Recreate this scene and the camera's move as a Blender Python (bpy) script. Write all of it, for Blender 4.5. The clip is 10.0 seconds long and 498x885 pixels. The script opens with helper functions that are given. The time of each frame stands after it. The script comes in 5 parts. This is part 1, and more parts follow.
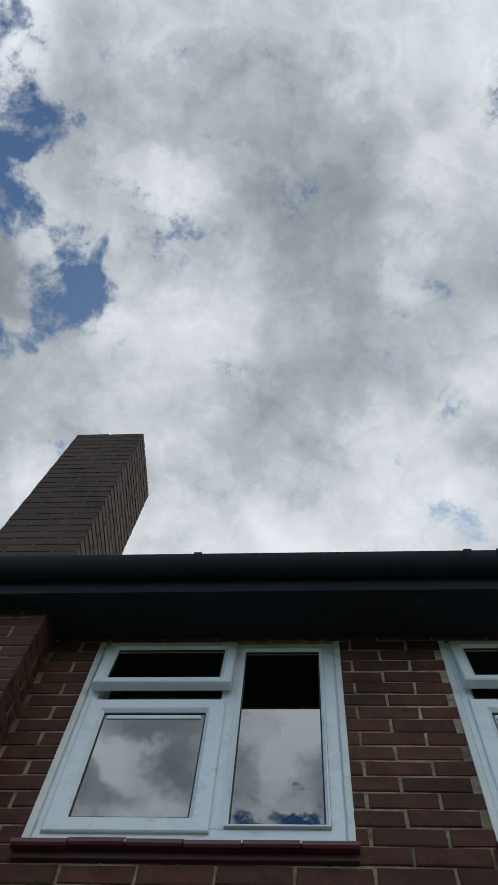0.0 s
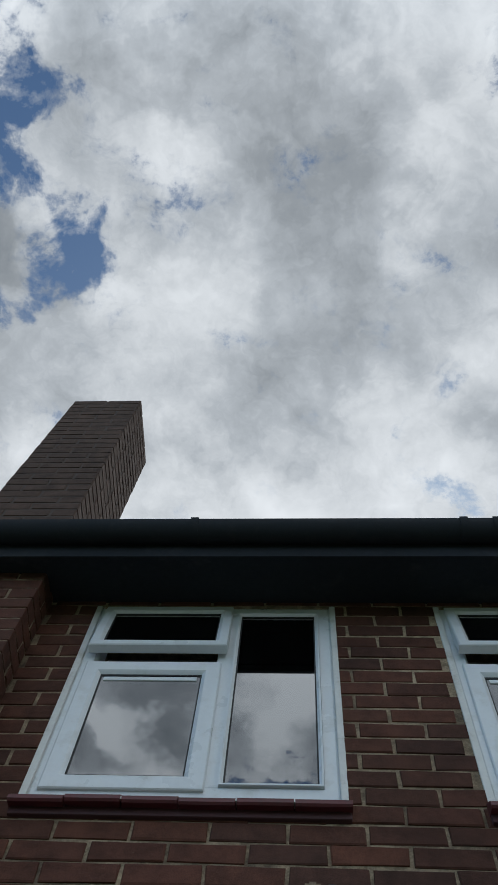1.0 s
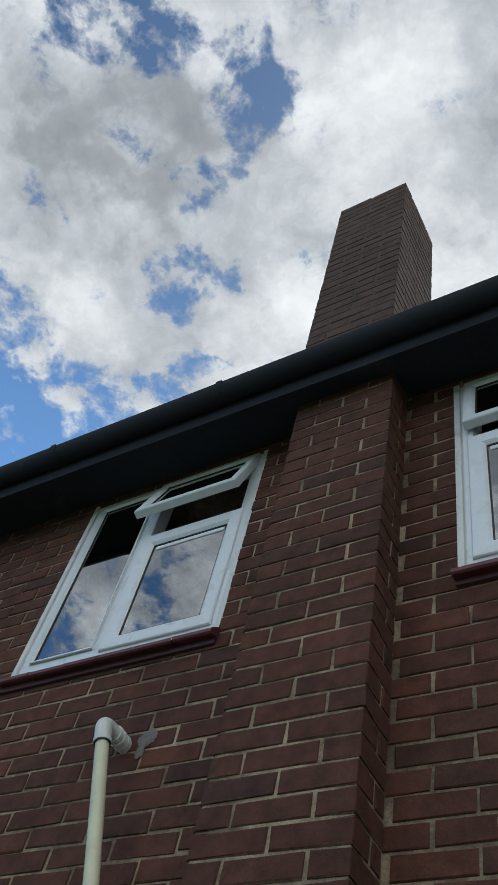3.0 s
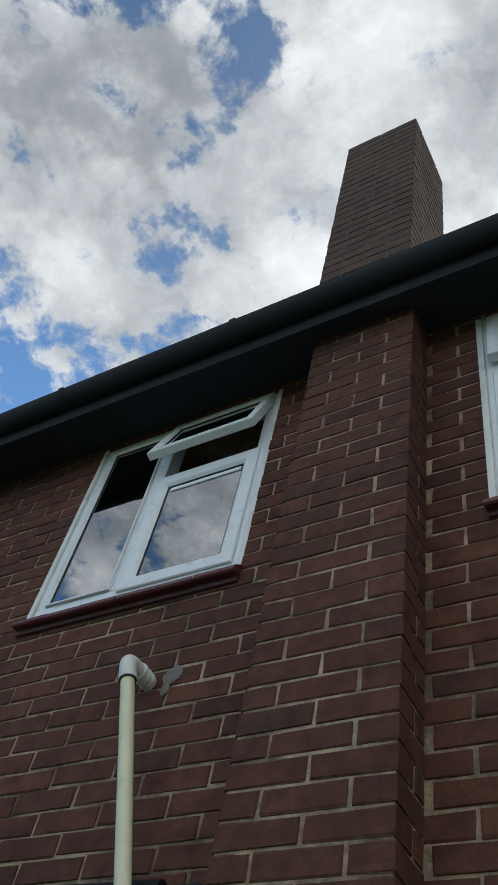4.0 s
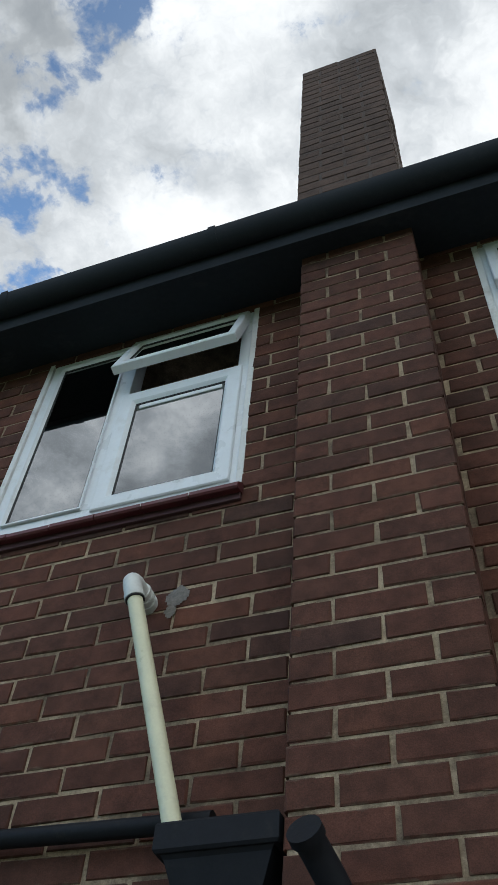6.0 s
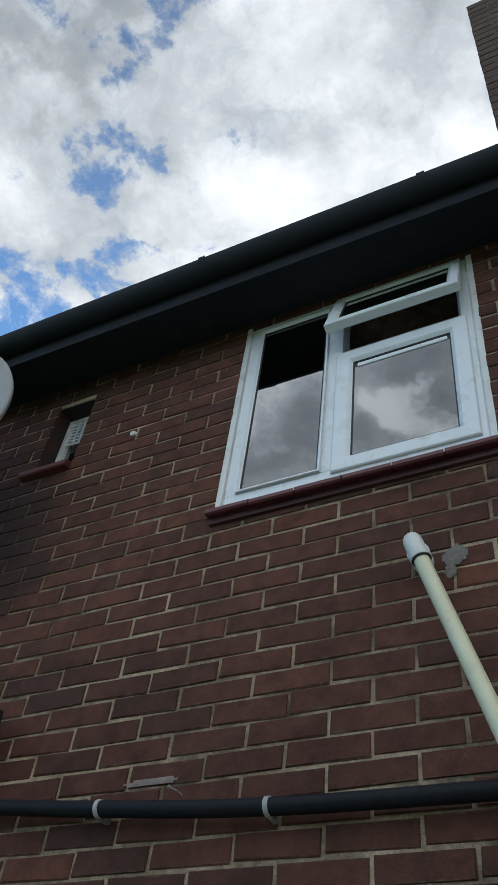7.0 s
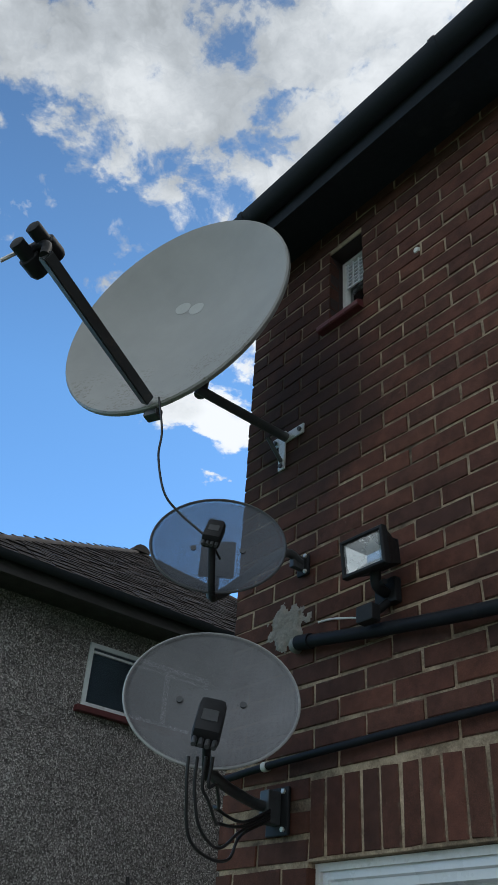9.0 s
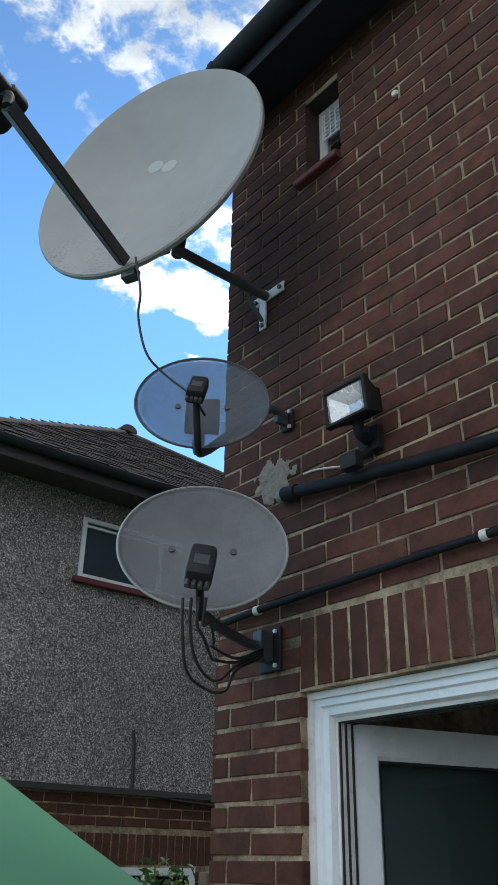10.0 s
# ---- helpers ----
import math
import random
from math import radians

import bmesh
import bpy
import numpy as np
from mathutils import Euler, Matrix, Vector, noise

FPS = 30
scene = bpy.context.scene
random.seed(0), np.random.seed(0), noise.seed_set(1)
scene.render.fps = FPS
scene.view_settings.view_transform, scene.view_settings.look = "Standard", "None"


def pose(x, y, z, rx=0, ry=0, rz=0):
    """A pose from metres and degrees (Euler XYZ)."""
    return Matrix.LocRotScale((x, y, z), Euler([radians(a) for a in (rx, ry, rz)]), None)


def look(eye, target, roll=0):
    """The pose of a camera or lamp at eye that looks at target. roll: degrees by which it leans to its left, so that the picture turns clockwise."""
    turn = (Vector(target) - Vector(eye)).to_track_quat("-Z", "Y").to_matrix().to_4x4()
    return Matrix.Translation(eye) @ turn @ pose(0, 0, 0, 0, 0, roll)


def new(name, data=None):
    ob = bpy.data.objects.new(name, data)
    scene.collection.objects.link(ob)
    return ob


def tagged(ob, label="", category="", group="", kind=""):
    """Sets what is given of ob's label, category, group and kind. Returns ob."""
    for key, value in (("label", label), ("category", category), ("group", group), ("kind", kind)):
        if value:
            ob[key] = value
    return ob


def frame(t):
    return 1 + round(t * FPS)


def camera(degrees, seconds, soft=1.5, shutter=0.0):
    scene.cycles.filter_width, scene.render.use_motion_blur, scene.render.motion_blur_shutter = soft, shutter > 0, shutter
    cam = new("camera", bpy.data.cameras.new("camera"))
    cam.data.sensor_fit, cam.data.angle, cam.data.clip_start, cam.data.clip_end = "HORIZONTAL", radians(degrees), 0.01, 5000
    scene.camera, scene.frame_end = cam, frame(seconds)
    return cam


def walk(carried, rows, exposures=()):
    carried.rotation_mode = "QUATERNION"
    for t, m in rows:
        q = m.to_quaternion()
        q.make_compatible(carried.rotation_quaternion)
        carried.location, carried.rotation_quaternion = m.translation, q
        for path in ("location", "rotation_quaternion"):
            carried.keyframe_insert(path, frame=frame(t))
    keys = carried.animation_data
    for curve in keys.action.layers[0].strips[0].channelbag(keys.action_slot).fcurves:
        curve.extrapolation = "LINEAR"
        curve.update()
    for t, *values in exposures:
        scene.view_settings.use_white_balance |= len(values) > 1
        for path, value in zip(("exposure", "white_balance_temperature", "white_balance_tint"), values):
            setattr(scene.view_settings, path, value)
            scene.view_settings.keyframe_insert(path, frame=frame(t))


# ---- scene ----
cam = camera(33.0, 10.0)
PATH = [
    (0, (-0.025, 0.067, 1.768), (-0.153, 0.686, 3.665), 9.9),
    (0.5, (-0.014, 0.078, 1.759), (-0.138, 0.713, 3.651), 9.7),
    (1, (-0.027, 0.093, 1.764), (-0.15, 0.775, 3.64), 9.1),
    (1.5, (-0.033, 0.097, 1.759), (-0.18, 0.818, 3.619), 9.2),
    (2, (-0.089, 0.116, 1.751), (-0.383, 0.907, 3.564), 12.3),
    (2.2, (-0.112, 0.149, 1.768), (-0.54, 0.98, 3.536), 14.3),
    (2.5, (-0.186, 0.174, 1.773), (-0.821, 1.04, 3.46), 17.0),
    (2.7, (-0.215, 0.156, 1.765), (-0.962, 1.025, 3.404), 18.1),
    (3.8, (-0.36, 0.193, 1.744), (-1.236, 1.13, 3.278), 15.8),
    (4, (-0.399, 0.211, 1.744), (-1.229, 1.179, 3.285), 15.2),
    (4.5, (-0.515, 0.26, 1.755), (-1.112, 1.282, 3.368), 11.4),
    (5, (-0.679, 0.286, 1.756), (-1.147, 1.37, 3.37), 10.1),
    (5.2, (-0.737, 0.265, 1.746), (-1.188, 1.379, 3.344), 9.6),
    (6.3, (-1.155, 0.237, 1.758), (-1.715, 1.415, 3.274), 5.3),
    (6.5, (-1.3, 0.19, 1.754), (-1.889, 1.352, 3.271), 7.2),
    (7, (-1.46, 0.113, 1.757), (-2.21, 1.267, 3.208), 9.3),
    (7.5, (-1.594, 0.035, 1.765), (-2.451, 1.199, 3.147), 8.8),
    (8, (-1.659, -0.057, 1.771), (-2.682, 1.043, 3.091), 7.3),
    (8.5, (-1.724, -0.055, 1.736), (-2.911, 0.947, 2.996), 6.3),
    (9, (-1.737, -0.002, 1.687), (-3.042, 1.003, 2.82), 4.1),
    (9.5, (-1.748, 0.022, 1.632), (-3.125, 1.088, 2.615), 2.3),
    (10, (-1.753, 0.026, 1.604), (-3.14, 1.157, 2.497), 1.0),
]
EXPOSURES = [(0, -0.44, 6200, 9), (1.5, -0.44, 6200, 9), (2.0, -0.40, 6200, 9), (2.5, -0.18, 6250, 9), (4.0, -0.14, 6400, 9), (5.0, -0.06, 6400, 9), (6.5, 0.14, 6350, 9),
             (7.0, 0.04, 6250, 9), (7.5, 0.02, 6250, 9), (8.5, -0.1, 6250, 9), (9.0, -0.2, 6250, 9), (9.5, 0.04, 6200, 9), (10.0, 0.34, 6200, 9)]
walk(cam, [(t, look(eye, target, roll)) for t, eye, target, roll in PATH], EXPOSURES)

# ---- world, sun ----
world = bpy.data.worlds.new("sky")
scene.world = world
world.use_nodes = True
wt = world.node_tree
wt.nodes.clear()


def wnode(kind, **kw):
    n = wt.nodes.new(kind)
    for k, v in kw.items():
        n.inputs[k].default_value = v
    return n


def wmath(op, a, b=None, c=None):
    n = wt.nodes.new("ShaderNodeMath")
    n.operation = op
    for i, v in enumerate((a, b, c)):
        if v is None:
            continue
        if isinstance(v, (int, float)):
            n.inputs[i].default_value = v
        else:
            wt.links.new(v, n.inputs[i])
    return n.outputs[0]


def wramp(fac, stops):
    n = wt.nodes.new("ShaderNodeValToRGB")
    el = n.color_ramp.elements
    while len(el) < len(stops):
        el.new(0.5)
    for e, (p, c) in zip(el, stops):
        e.position, e.color = p, (*c, 1) if isinstance(c, tuple) else (c, c, c, 1)
    wt.links.new(fac, n.inputs[0])
    return n.outputs[0]


SUN_EL, SUN_AZ = 62.0, 5.0     # the sun stands high behind the house, veiled by cloud
sky = wt.nodes.new("ShaderNodeTexSky")
sky.sky_type, sky.sun_disc = "NISHITA", False
sky.sun_elevation, sky.sun_rotation = radians(SUN_EL), radians(SUN_AZ)
sky.air_density, sky.dust_density, sky.ozone_density = 1.0, 0.6, 1.5
coord = wt.nodes.new("ShaderNodeTexCoord")
sep = wt.nodes.new("ShaderNodeSeparateXYZ")
wt.links.new(coord.outputs["Generated"], sep.inputs[0])
# the cloud deck lies on a plane overhead: x/z, y/z
zc = wmath("ADD", wmath("MAXIMUM", sep.outputs[2], 0.0), 0.22)
cx_ = wmath("DIVIDE", sep.outputs[0], zc)
cy_ = wmath("DIVIDE", sep.outputs[1], zc)
deck = wt.nodes.new("ShaderNodeCombineXYZ")
wt.links.new(cx_, deck.inputs[0])
wt.links.new(cy_, deck.inputs[1])
deck.inputs[2].default_value = 0.37


def wnoise(scale, detail, rough, distort=0.0):
    n = wnode("ShaderNodeTexNoise", Scale=scale, Detail=detail, Roughness=rough, Distortion=distort)
    wt.links.new(deck.outputs[0], n.inputs["Vector"])
    return n.outputs["Fac"]


def wblob(x, y, r):
    """A soft round spot on the deck."""
    n = wt.nodes.new("ShaderNodeVectorMath")
    n.operation = "DISTANCE"
    wt.links.new(warp.outputs[0], n.inputs[0])
    n.inputs[1].default_value = (x, y, 0.37)
    q = wmath("DIVIDE", n.outputs["Value"], r)
    return wmath("POWER", 2.718, wmath("MULTIPLY", wmath("MULTIPLY", q, q), -1.0))


def wsum(spots):
    total = None
    for x, y, r, k in spots:
        v = wmath("MULTIPLY", wblob(x, y, r), k)
        total = v if total is None else wmath("ADD", total, v)
    return total


# a wandering of the deck, so that no gap is round
wn = wnode("ShaderNodeTexNoise", Scale=8.0, Detail=5.0, Roughness=0.58)
wt.links.new(deck.outputs[0], wn.inputs["Vector"])
off = wt.nodes.new("ShaderNodeVectorMath")
off.operation = "MULTIPLY_ADD"
off.inputs[1].default_value = (0.32, 0.32, 0.0)
wt.links.new(wn.outputs["Color"], off.inputs[0])
wt.links.new(deck.outputs[0], off.inputs[2])
warp = wt.nodes.new("ShaderNodeVectorMath")
warp.operation = "SUBTRACT"
warp.inputs[1].default_value = (0.16, 0.16, 0.0)
wt.links.new(off.outputs[0], warp.inputs[0])

GAPS = [(-0.27, -0.11, 0.085, 0.40), (-0.300, 0.00, 0.050, 0.34), (-0.215, 0.09, 0.042, 0.34), (-0.265, 0.165, 0.042, 0.30), (-0.35, 0.205, 0.052, 0.32),
        (-0.34, 0.375, 0.05, 0.22), (-0.48, 0.355, 0.055, 0.30), (0.185, 0.325, 0.055, 0.34), (0.19, 0.03, 0.05, 0.22), (-0.155, 0.04, 0.04, 0.22),
        (0.07, -0.46, 0.05, 0.45), (-0.06, -0.40, 0.05, 0.35), (0.20, -0.52, 0.06, 0.4),
        (-0.31, 0.265, 0.026, 0.24), (-0.385, 0.335, 0.030, 0.26),
        (-0.01, -0.685, 0.040, 0.80), (-0.065, -0.715, 0.035, 0.75), (0.03, -0.70, 0.05, 0.7),
        (-0.24, 0.04, 0.028, 0.30), (-0.24, 0.13, 0.028, 0.30), (-0.31, 0.19, 0.028, 0.26), (-0.255, -0.03, 0.028, 0.26), (-0.185, 0.065, 0.022, 0.22)]
BANKS = [(-0.83, 0.545, 0.085, 0.95), (-0.91, 0.65, 0.03, 0.72), (-0.47, 0.25, 0.09, 0.12), (-0.49, 0.10, 0.07, 0.12)]
GREY = [(0.02, 0.01, 0.10, 0.32), (0.05, 0.17, 0.10, 0.16), (-0.345, 0.085, 0.055, 0.34), (-0.05, 0.22, 0.08, 0.10), (-0.09, -0.06, 0.05, 0.2), (-0.52, -0.58, 0.16, 0.14), (-0.36, -0.62, 0.09, 0.12), (-0.17, -0.62, 0.10, 0.10)]
LIT = [(0.06, 0.04, 0.26, 0.10), (-0.205, -0.60, 0.030, 0.34), (-0.145, -0.615, 0.028, 0.24), (-0.18, -0.655, 0.042, 0.34), (-0.055, -0.625, 0.036, 0.28), (-0.02, -0.585, 0.035, 0.20)]
vor = wt.nodes.new("ShaderNodeTexVoronoi")
vor.feature, vor.normalize = "SMOOTH_F1", True
for k, v in (("Scale", 15.0), ("Detail", 3.0), ("Roughness", 0.6), ("Lacunarity", 2.3), ("Smoothness", 0.35)):
    vor.inputs[k].default_value = v
wt.links.new(warp.outputs[0], vor.inputs["Vector"])
billow = wmath("SUBTRACT", 0.36, vor.outputs["Distance"])      # heaped cauliflower tops
fine = wnoise(11.5, 9.0, 0.57, 0.15)
ragged = wnoise(14.0, 10.0, 0.62, 0.2)
large = wnoise(4.2, 3.0, 0.5)
edge = wramp(wmath("ADD", wmath("MULTIPLY", cx_, 0.5), 0.5), [(0.0, 0.0), (0.19, 0.02), (0.255, 0.5), (0.44, 0.60), (0.5, 0.64), (1.0, 0.58)])
behind = wmath("MAXIMUM", wmath("MULTIPLY", wmath("MINIMUM", wmath("ADD", cy_, 0.08), 0.0), 0.35), -0.06)
cover = wmath("ADD", wmath("ADD", wmath("MULTIPLY", wmath("SUBTRACT", ragged, 0.5), 2.2), wmath("MULTIPLY", wmath("SUBTRACT", large, 0.5), 0.35)), wmath("MAXIMUM", wmath("ADD", edge, behind), 0.0))
cover = wmath("ADD", wmath("SUBTRACT", cover, wsum(GAPS)), wsum(BANKS))
cover = wmath("ADD", cover, wmath("MULTIPLY", billow, 0.55))
# the deck closes up at the observer's back
cover = wmath("ADD", cover, wmath("MINIMUM", wmath("MULTIPLY", wmath("MAXIMUM", wmath("SUBTRACT", -0.22, cy_), 0.0), 2.2), 0.42))
cover = wmath("ADD", cover, wmath("MULTIPLY", wmath("MINIMUM", wmath("ADD", cx_, 0.57), 0.0), 1.1))
mask = wramp(cover, [(0.10, 0.0), (0.22, 0.30), (0.34, 0.85), (0.46, 1.0)])
body = wnoise(6.0, 6.0, 0.52, 0.2)
lit = wmath("SUBTRACT", wmath("ADD", body, wmath("MULTIPLY", wmath("SUBTRACT", fine, 0.5), 0.30)), wsum(GREY))
lit = wmath("ADD", lit, wmath("MULTIPLY", billow, 0.40))
lit = wmath("ADD", lit, wsum(LIT))
lit = wmath("ADD", lit, wmath("MULTIPLY", wblob(0.02, 0.40, 0.26), 0.16))      # brighter towards the veiled sun
lit = wmath("ADD", lit, wmath("MULTIPLY", wblob(-0.84, 0.56, 0.14), 0.40))
away = wmath("MINIMUM", wmath("MULTIPLY", wmath("MAXIMUM", wmath("SUBTRACT", -0.22, cy_), 0.0), 6.0), 1.0)
lit = wmath("ADD", lit, wmath("MULTIPLY", wmath("MULTIPLY", wmath("SUBTRACT", lit, 0.47), away), 0.7))      # sharper modelling there
white = wramp(lit, [(0.10, (3.3, 3.6, 3.9)), (0.33, (4.6, 4.9, 5.15)), (0.50, (6.9, 7.25, 7.55)), (0.66, (9.8, 10.05, 10.2)), (0.84, (12.2, 12.4, 12.5))])
# clouds on the side away from the sun are lit full in the face
face = wt.nodes.new("ShaderNodeMix")
face.data_type, face.blend_type = "RGBA", "MULTIPLY"
face.inputs[0].default_value = 1.0
wt.links.new(white, face.inputs[6])
wt.links.new(wramp(wmath("ADD", wmath("MULTIPLY", sep.outputs[1], 0.5), 0.5), [(0.20, (1.50, 1.57, 1.63)), (0.47, (1.0, 1.0, 1.0))]), face.inputs[7])
mix = wt.nodes.new("ShaderNodeMix")
mix.data_type = "RGBA"
wt.links.new(mask, mix.inputs[0])
tint = wt.nodes.new("ShaderNodeMix")
tint.data_type, tint.blend_type = "RGBA", "MULTIPLY"
tint.inputs[0].default_value = 1.0
wt.links.new(wramp(sep.outputs[2], [(0.28, (1.75, 2.55, 3.15)), (0.60, (1.45, 2.20, 2.60)), (0.92, (0.85, 1.05, 1.14))]), tint.inputs[7])
wt.links.new(sky.outputs[0], tint.inputs[6])
wt.links.new(tint.outputs[2], mix.inputs[6])
wt.links.new(face.outputs[2], mix.inputs[7])
bg = wnode("ShaderNodeBackground", Strength=0.09)
wt.links.new(mix.outputs[2], bg.inputs[0])
out = wt.nodes.new("ShaderNodeOutputWorld")
wt.links.new(bg.outputs[0], out.inputs[0])

sun = new("sun", bpy.data.lights.new("sun", "SUN"))
sun.data.energy, sun.data.angle, sun.data.color = 1.2, radians(12), (1.0, 0.95, 0.88)
az, el = radians(SUN_AZ), radians(SUN_EL)
sun.matrix_world = look((math.sin(az) * math.cos(el) * 40, math.cos(az) * math.cos(el) * 40, math.sin(el) * 40), (0, 0, 0))


# ---- materials ----
def material(name, base, rough=0.6, metal=0.0, spec=0.5):
    m = bpy.data.materials.new(name)
    m.use_nodes = True
    b = m.node_tree.nodes["Principled BSDF"]
    b.inputs["Base Color"].default_value = (*base, 1)
    b.inputs["Roughness"].default_value, b.inputs["Metallic"].default_value = rough, metal
    b.inputs["Specular IOR Level"].default_value = spec
    return m, m.node_tree, b


def noise_of(nt, scale, detail=4.0, rough=0.6, stretch=(1, 1, 1), space="Object"):
    tc = nt.nodes.new("ShaderNodeTexCoord")
    mp = nt.nodes.new("ShaderNodeMapping")
    mp.inputs["Scale"].default_value = stretch
    nt.links.new(tc.outputs[space], mp.inputs[0])
    n = nt.nodes.new("ShaderNodeTexNoise")
    n.inputs["Scale"].default_value, n.inputs["Detail"].default_value, n.inputs["Roughness"].default_value = scale, detail, rough
    nt.links.new(mp.outputs[0], n.inputs["Vector"])
    return n.outputs["Fac"]


def ramp_of(nt, fac, stops):
    n = nt.nodes.new("ShaderNodeValToRGB")
    els = n.color_ramp.elements
    while len(els) < len(stops):
        els.new(0.5)
    for e, (p, c) in zip(els, stops):
        e.position, e.color = p, (*c, 1) if isinstance(c, tuple) else (c, c, c, 1)
    nt.links.new(fac, n.inputs[0])
    return n.outputs[0]


def mix_of(nt, fac, a, b, mode="MIX"):
    n = nt.nodes.new("ShaderNodeMix")
    n.data_type, n.blend_type = "RGBA", mode
    for sock, v in ((n.inputs[0], fac), (n.inputs[6], a), (n.inputs[7], b)):
        if isinstance(v, (int, float)):
            sock.default_value = v
        elif isinstance(v, tuple):
            sock.default_value = (*v, 1)
        else:
            nt.links.new(v, sock)
    return n.outputs[2]


def math_of(nt, op, a, b=0.0):
    n = nt.nodes.new("ShaderNodeMath")
    n.operation = op
    for i, v in enumerate((a, b)):
        if isinstance(v, (int, float)):
            n.inputs[i].default_value = v
        else:
            nt.links.new(v, n.inputs[i])
    return n.outputs[0]


def bump_of(nt, b, height, strength, dist):
    n = nt.nodes.new("ShaderNodeBump")
    n.inputs["Strength"].default_value, n.inputs["Distance"].default_value = strength, dist
    nt.links.new(height, n.inputs["Height"])
    nt.links.new(n.outputs[0], b.inputs["Normal"])


def surface(name, base, rough=0.6, metal=0.0, vary=0.25, scale=9.0, fine=140.0, bump=0.15, dist=0.002, spec=0.5, grime=None):
    """Paint, plastic or metal with blotches at two scales and a fine relief."""
    m, nt, b = material(name, base, rough, metal, spec)
    f = noise_of(nt, scale, 5)
    g = noise_of(nt, fine, 3)
    both = math_of(nt, "ADD", math_of(nt, "MULTIPLY", f, 0.7), math_of(nt, "MULTIPLY", g, 0.3))
    low = tuple(c * (1 - vary) for c in base)
    high = tuple(min(1, c * (1 + vary * 0.6)) for c in base)
    col = ramp_of(nt, both, [(0.32, low), (0.68, high)])
    if grime:
        spots = ramp_of(nt, noise_of(nt, scale * 2.3, 8, 0.7), [(0.55, 0.0), (0.72, 1.0)])
        col = mix_of(nt, math_of(nt, "MULTIPLY", spots, 0.6), col, grime)
    nt.links.new(col, b.inputs["Base Color"])
    nt.links.new(ramp_of(nt, f, [(0.3, max(0.05, rough - 0.12)), (0.7, min(1, rough + 0.12))]), b.inputs["Roughness"])
    if bump:
        bump_of(nt, b, g, bump, dist)
    return m


TONES = [(0.0, (0.063, 0.029, 0.021)), (0.25, (0.081, 0.033, 0.022)), (0.55, (0.093, 0.036, 0.024)), (0.8, (0.077, 0.033, 0.022)), (0.94, (0.111, 0.042, 0.026)), (1.0, (0.059, 0.030, 0.022))]
# stack bricks greyed, with the glare that veils them put into the colour
STACK_TONES = [(0.0, (0.066, 0.041, 0.032)), (0.5, (0.080, 0.047, 0.035)), (1.0, (0.072, 0.050, 0.041))]


def dark_patch(nt):
    """A dark patch with a ragged outline on the wall beside the dish bracket, 0 to 1."""
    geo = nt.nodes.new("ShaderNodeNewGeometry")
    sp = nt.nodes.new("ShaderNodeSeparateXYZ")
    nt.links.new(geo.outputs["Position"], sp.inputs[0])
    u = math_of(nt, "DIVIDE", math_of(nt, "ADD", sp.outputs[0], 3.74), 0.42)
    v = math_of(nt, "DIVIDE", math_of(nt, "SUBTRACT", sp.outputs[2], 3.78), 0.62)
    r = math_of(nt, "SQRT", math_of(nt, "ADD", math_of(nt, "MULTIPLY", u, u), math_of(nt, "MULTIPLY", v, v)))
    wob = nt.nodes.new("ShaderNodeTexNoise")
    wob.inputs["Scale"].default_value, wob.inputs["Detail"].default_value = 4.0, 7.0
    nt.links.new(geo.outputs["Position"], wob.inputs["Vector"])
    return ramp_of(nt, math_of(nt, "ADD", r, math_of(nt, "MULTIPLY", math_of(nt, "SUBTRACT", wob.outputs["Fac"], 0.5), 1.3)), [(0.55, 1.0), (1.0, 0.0)])


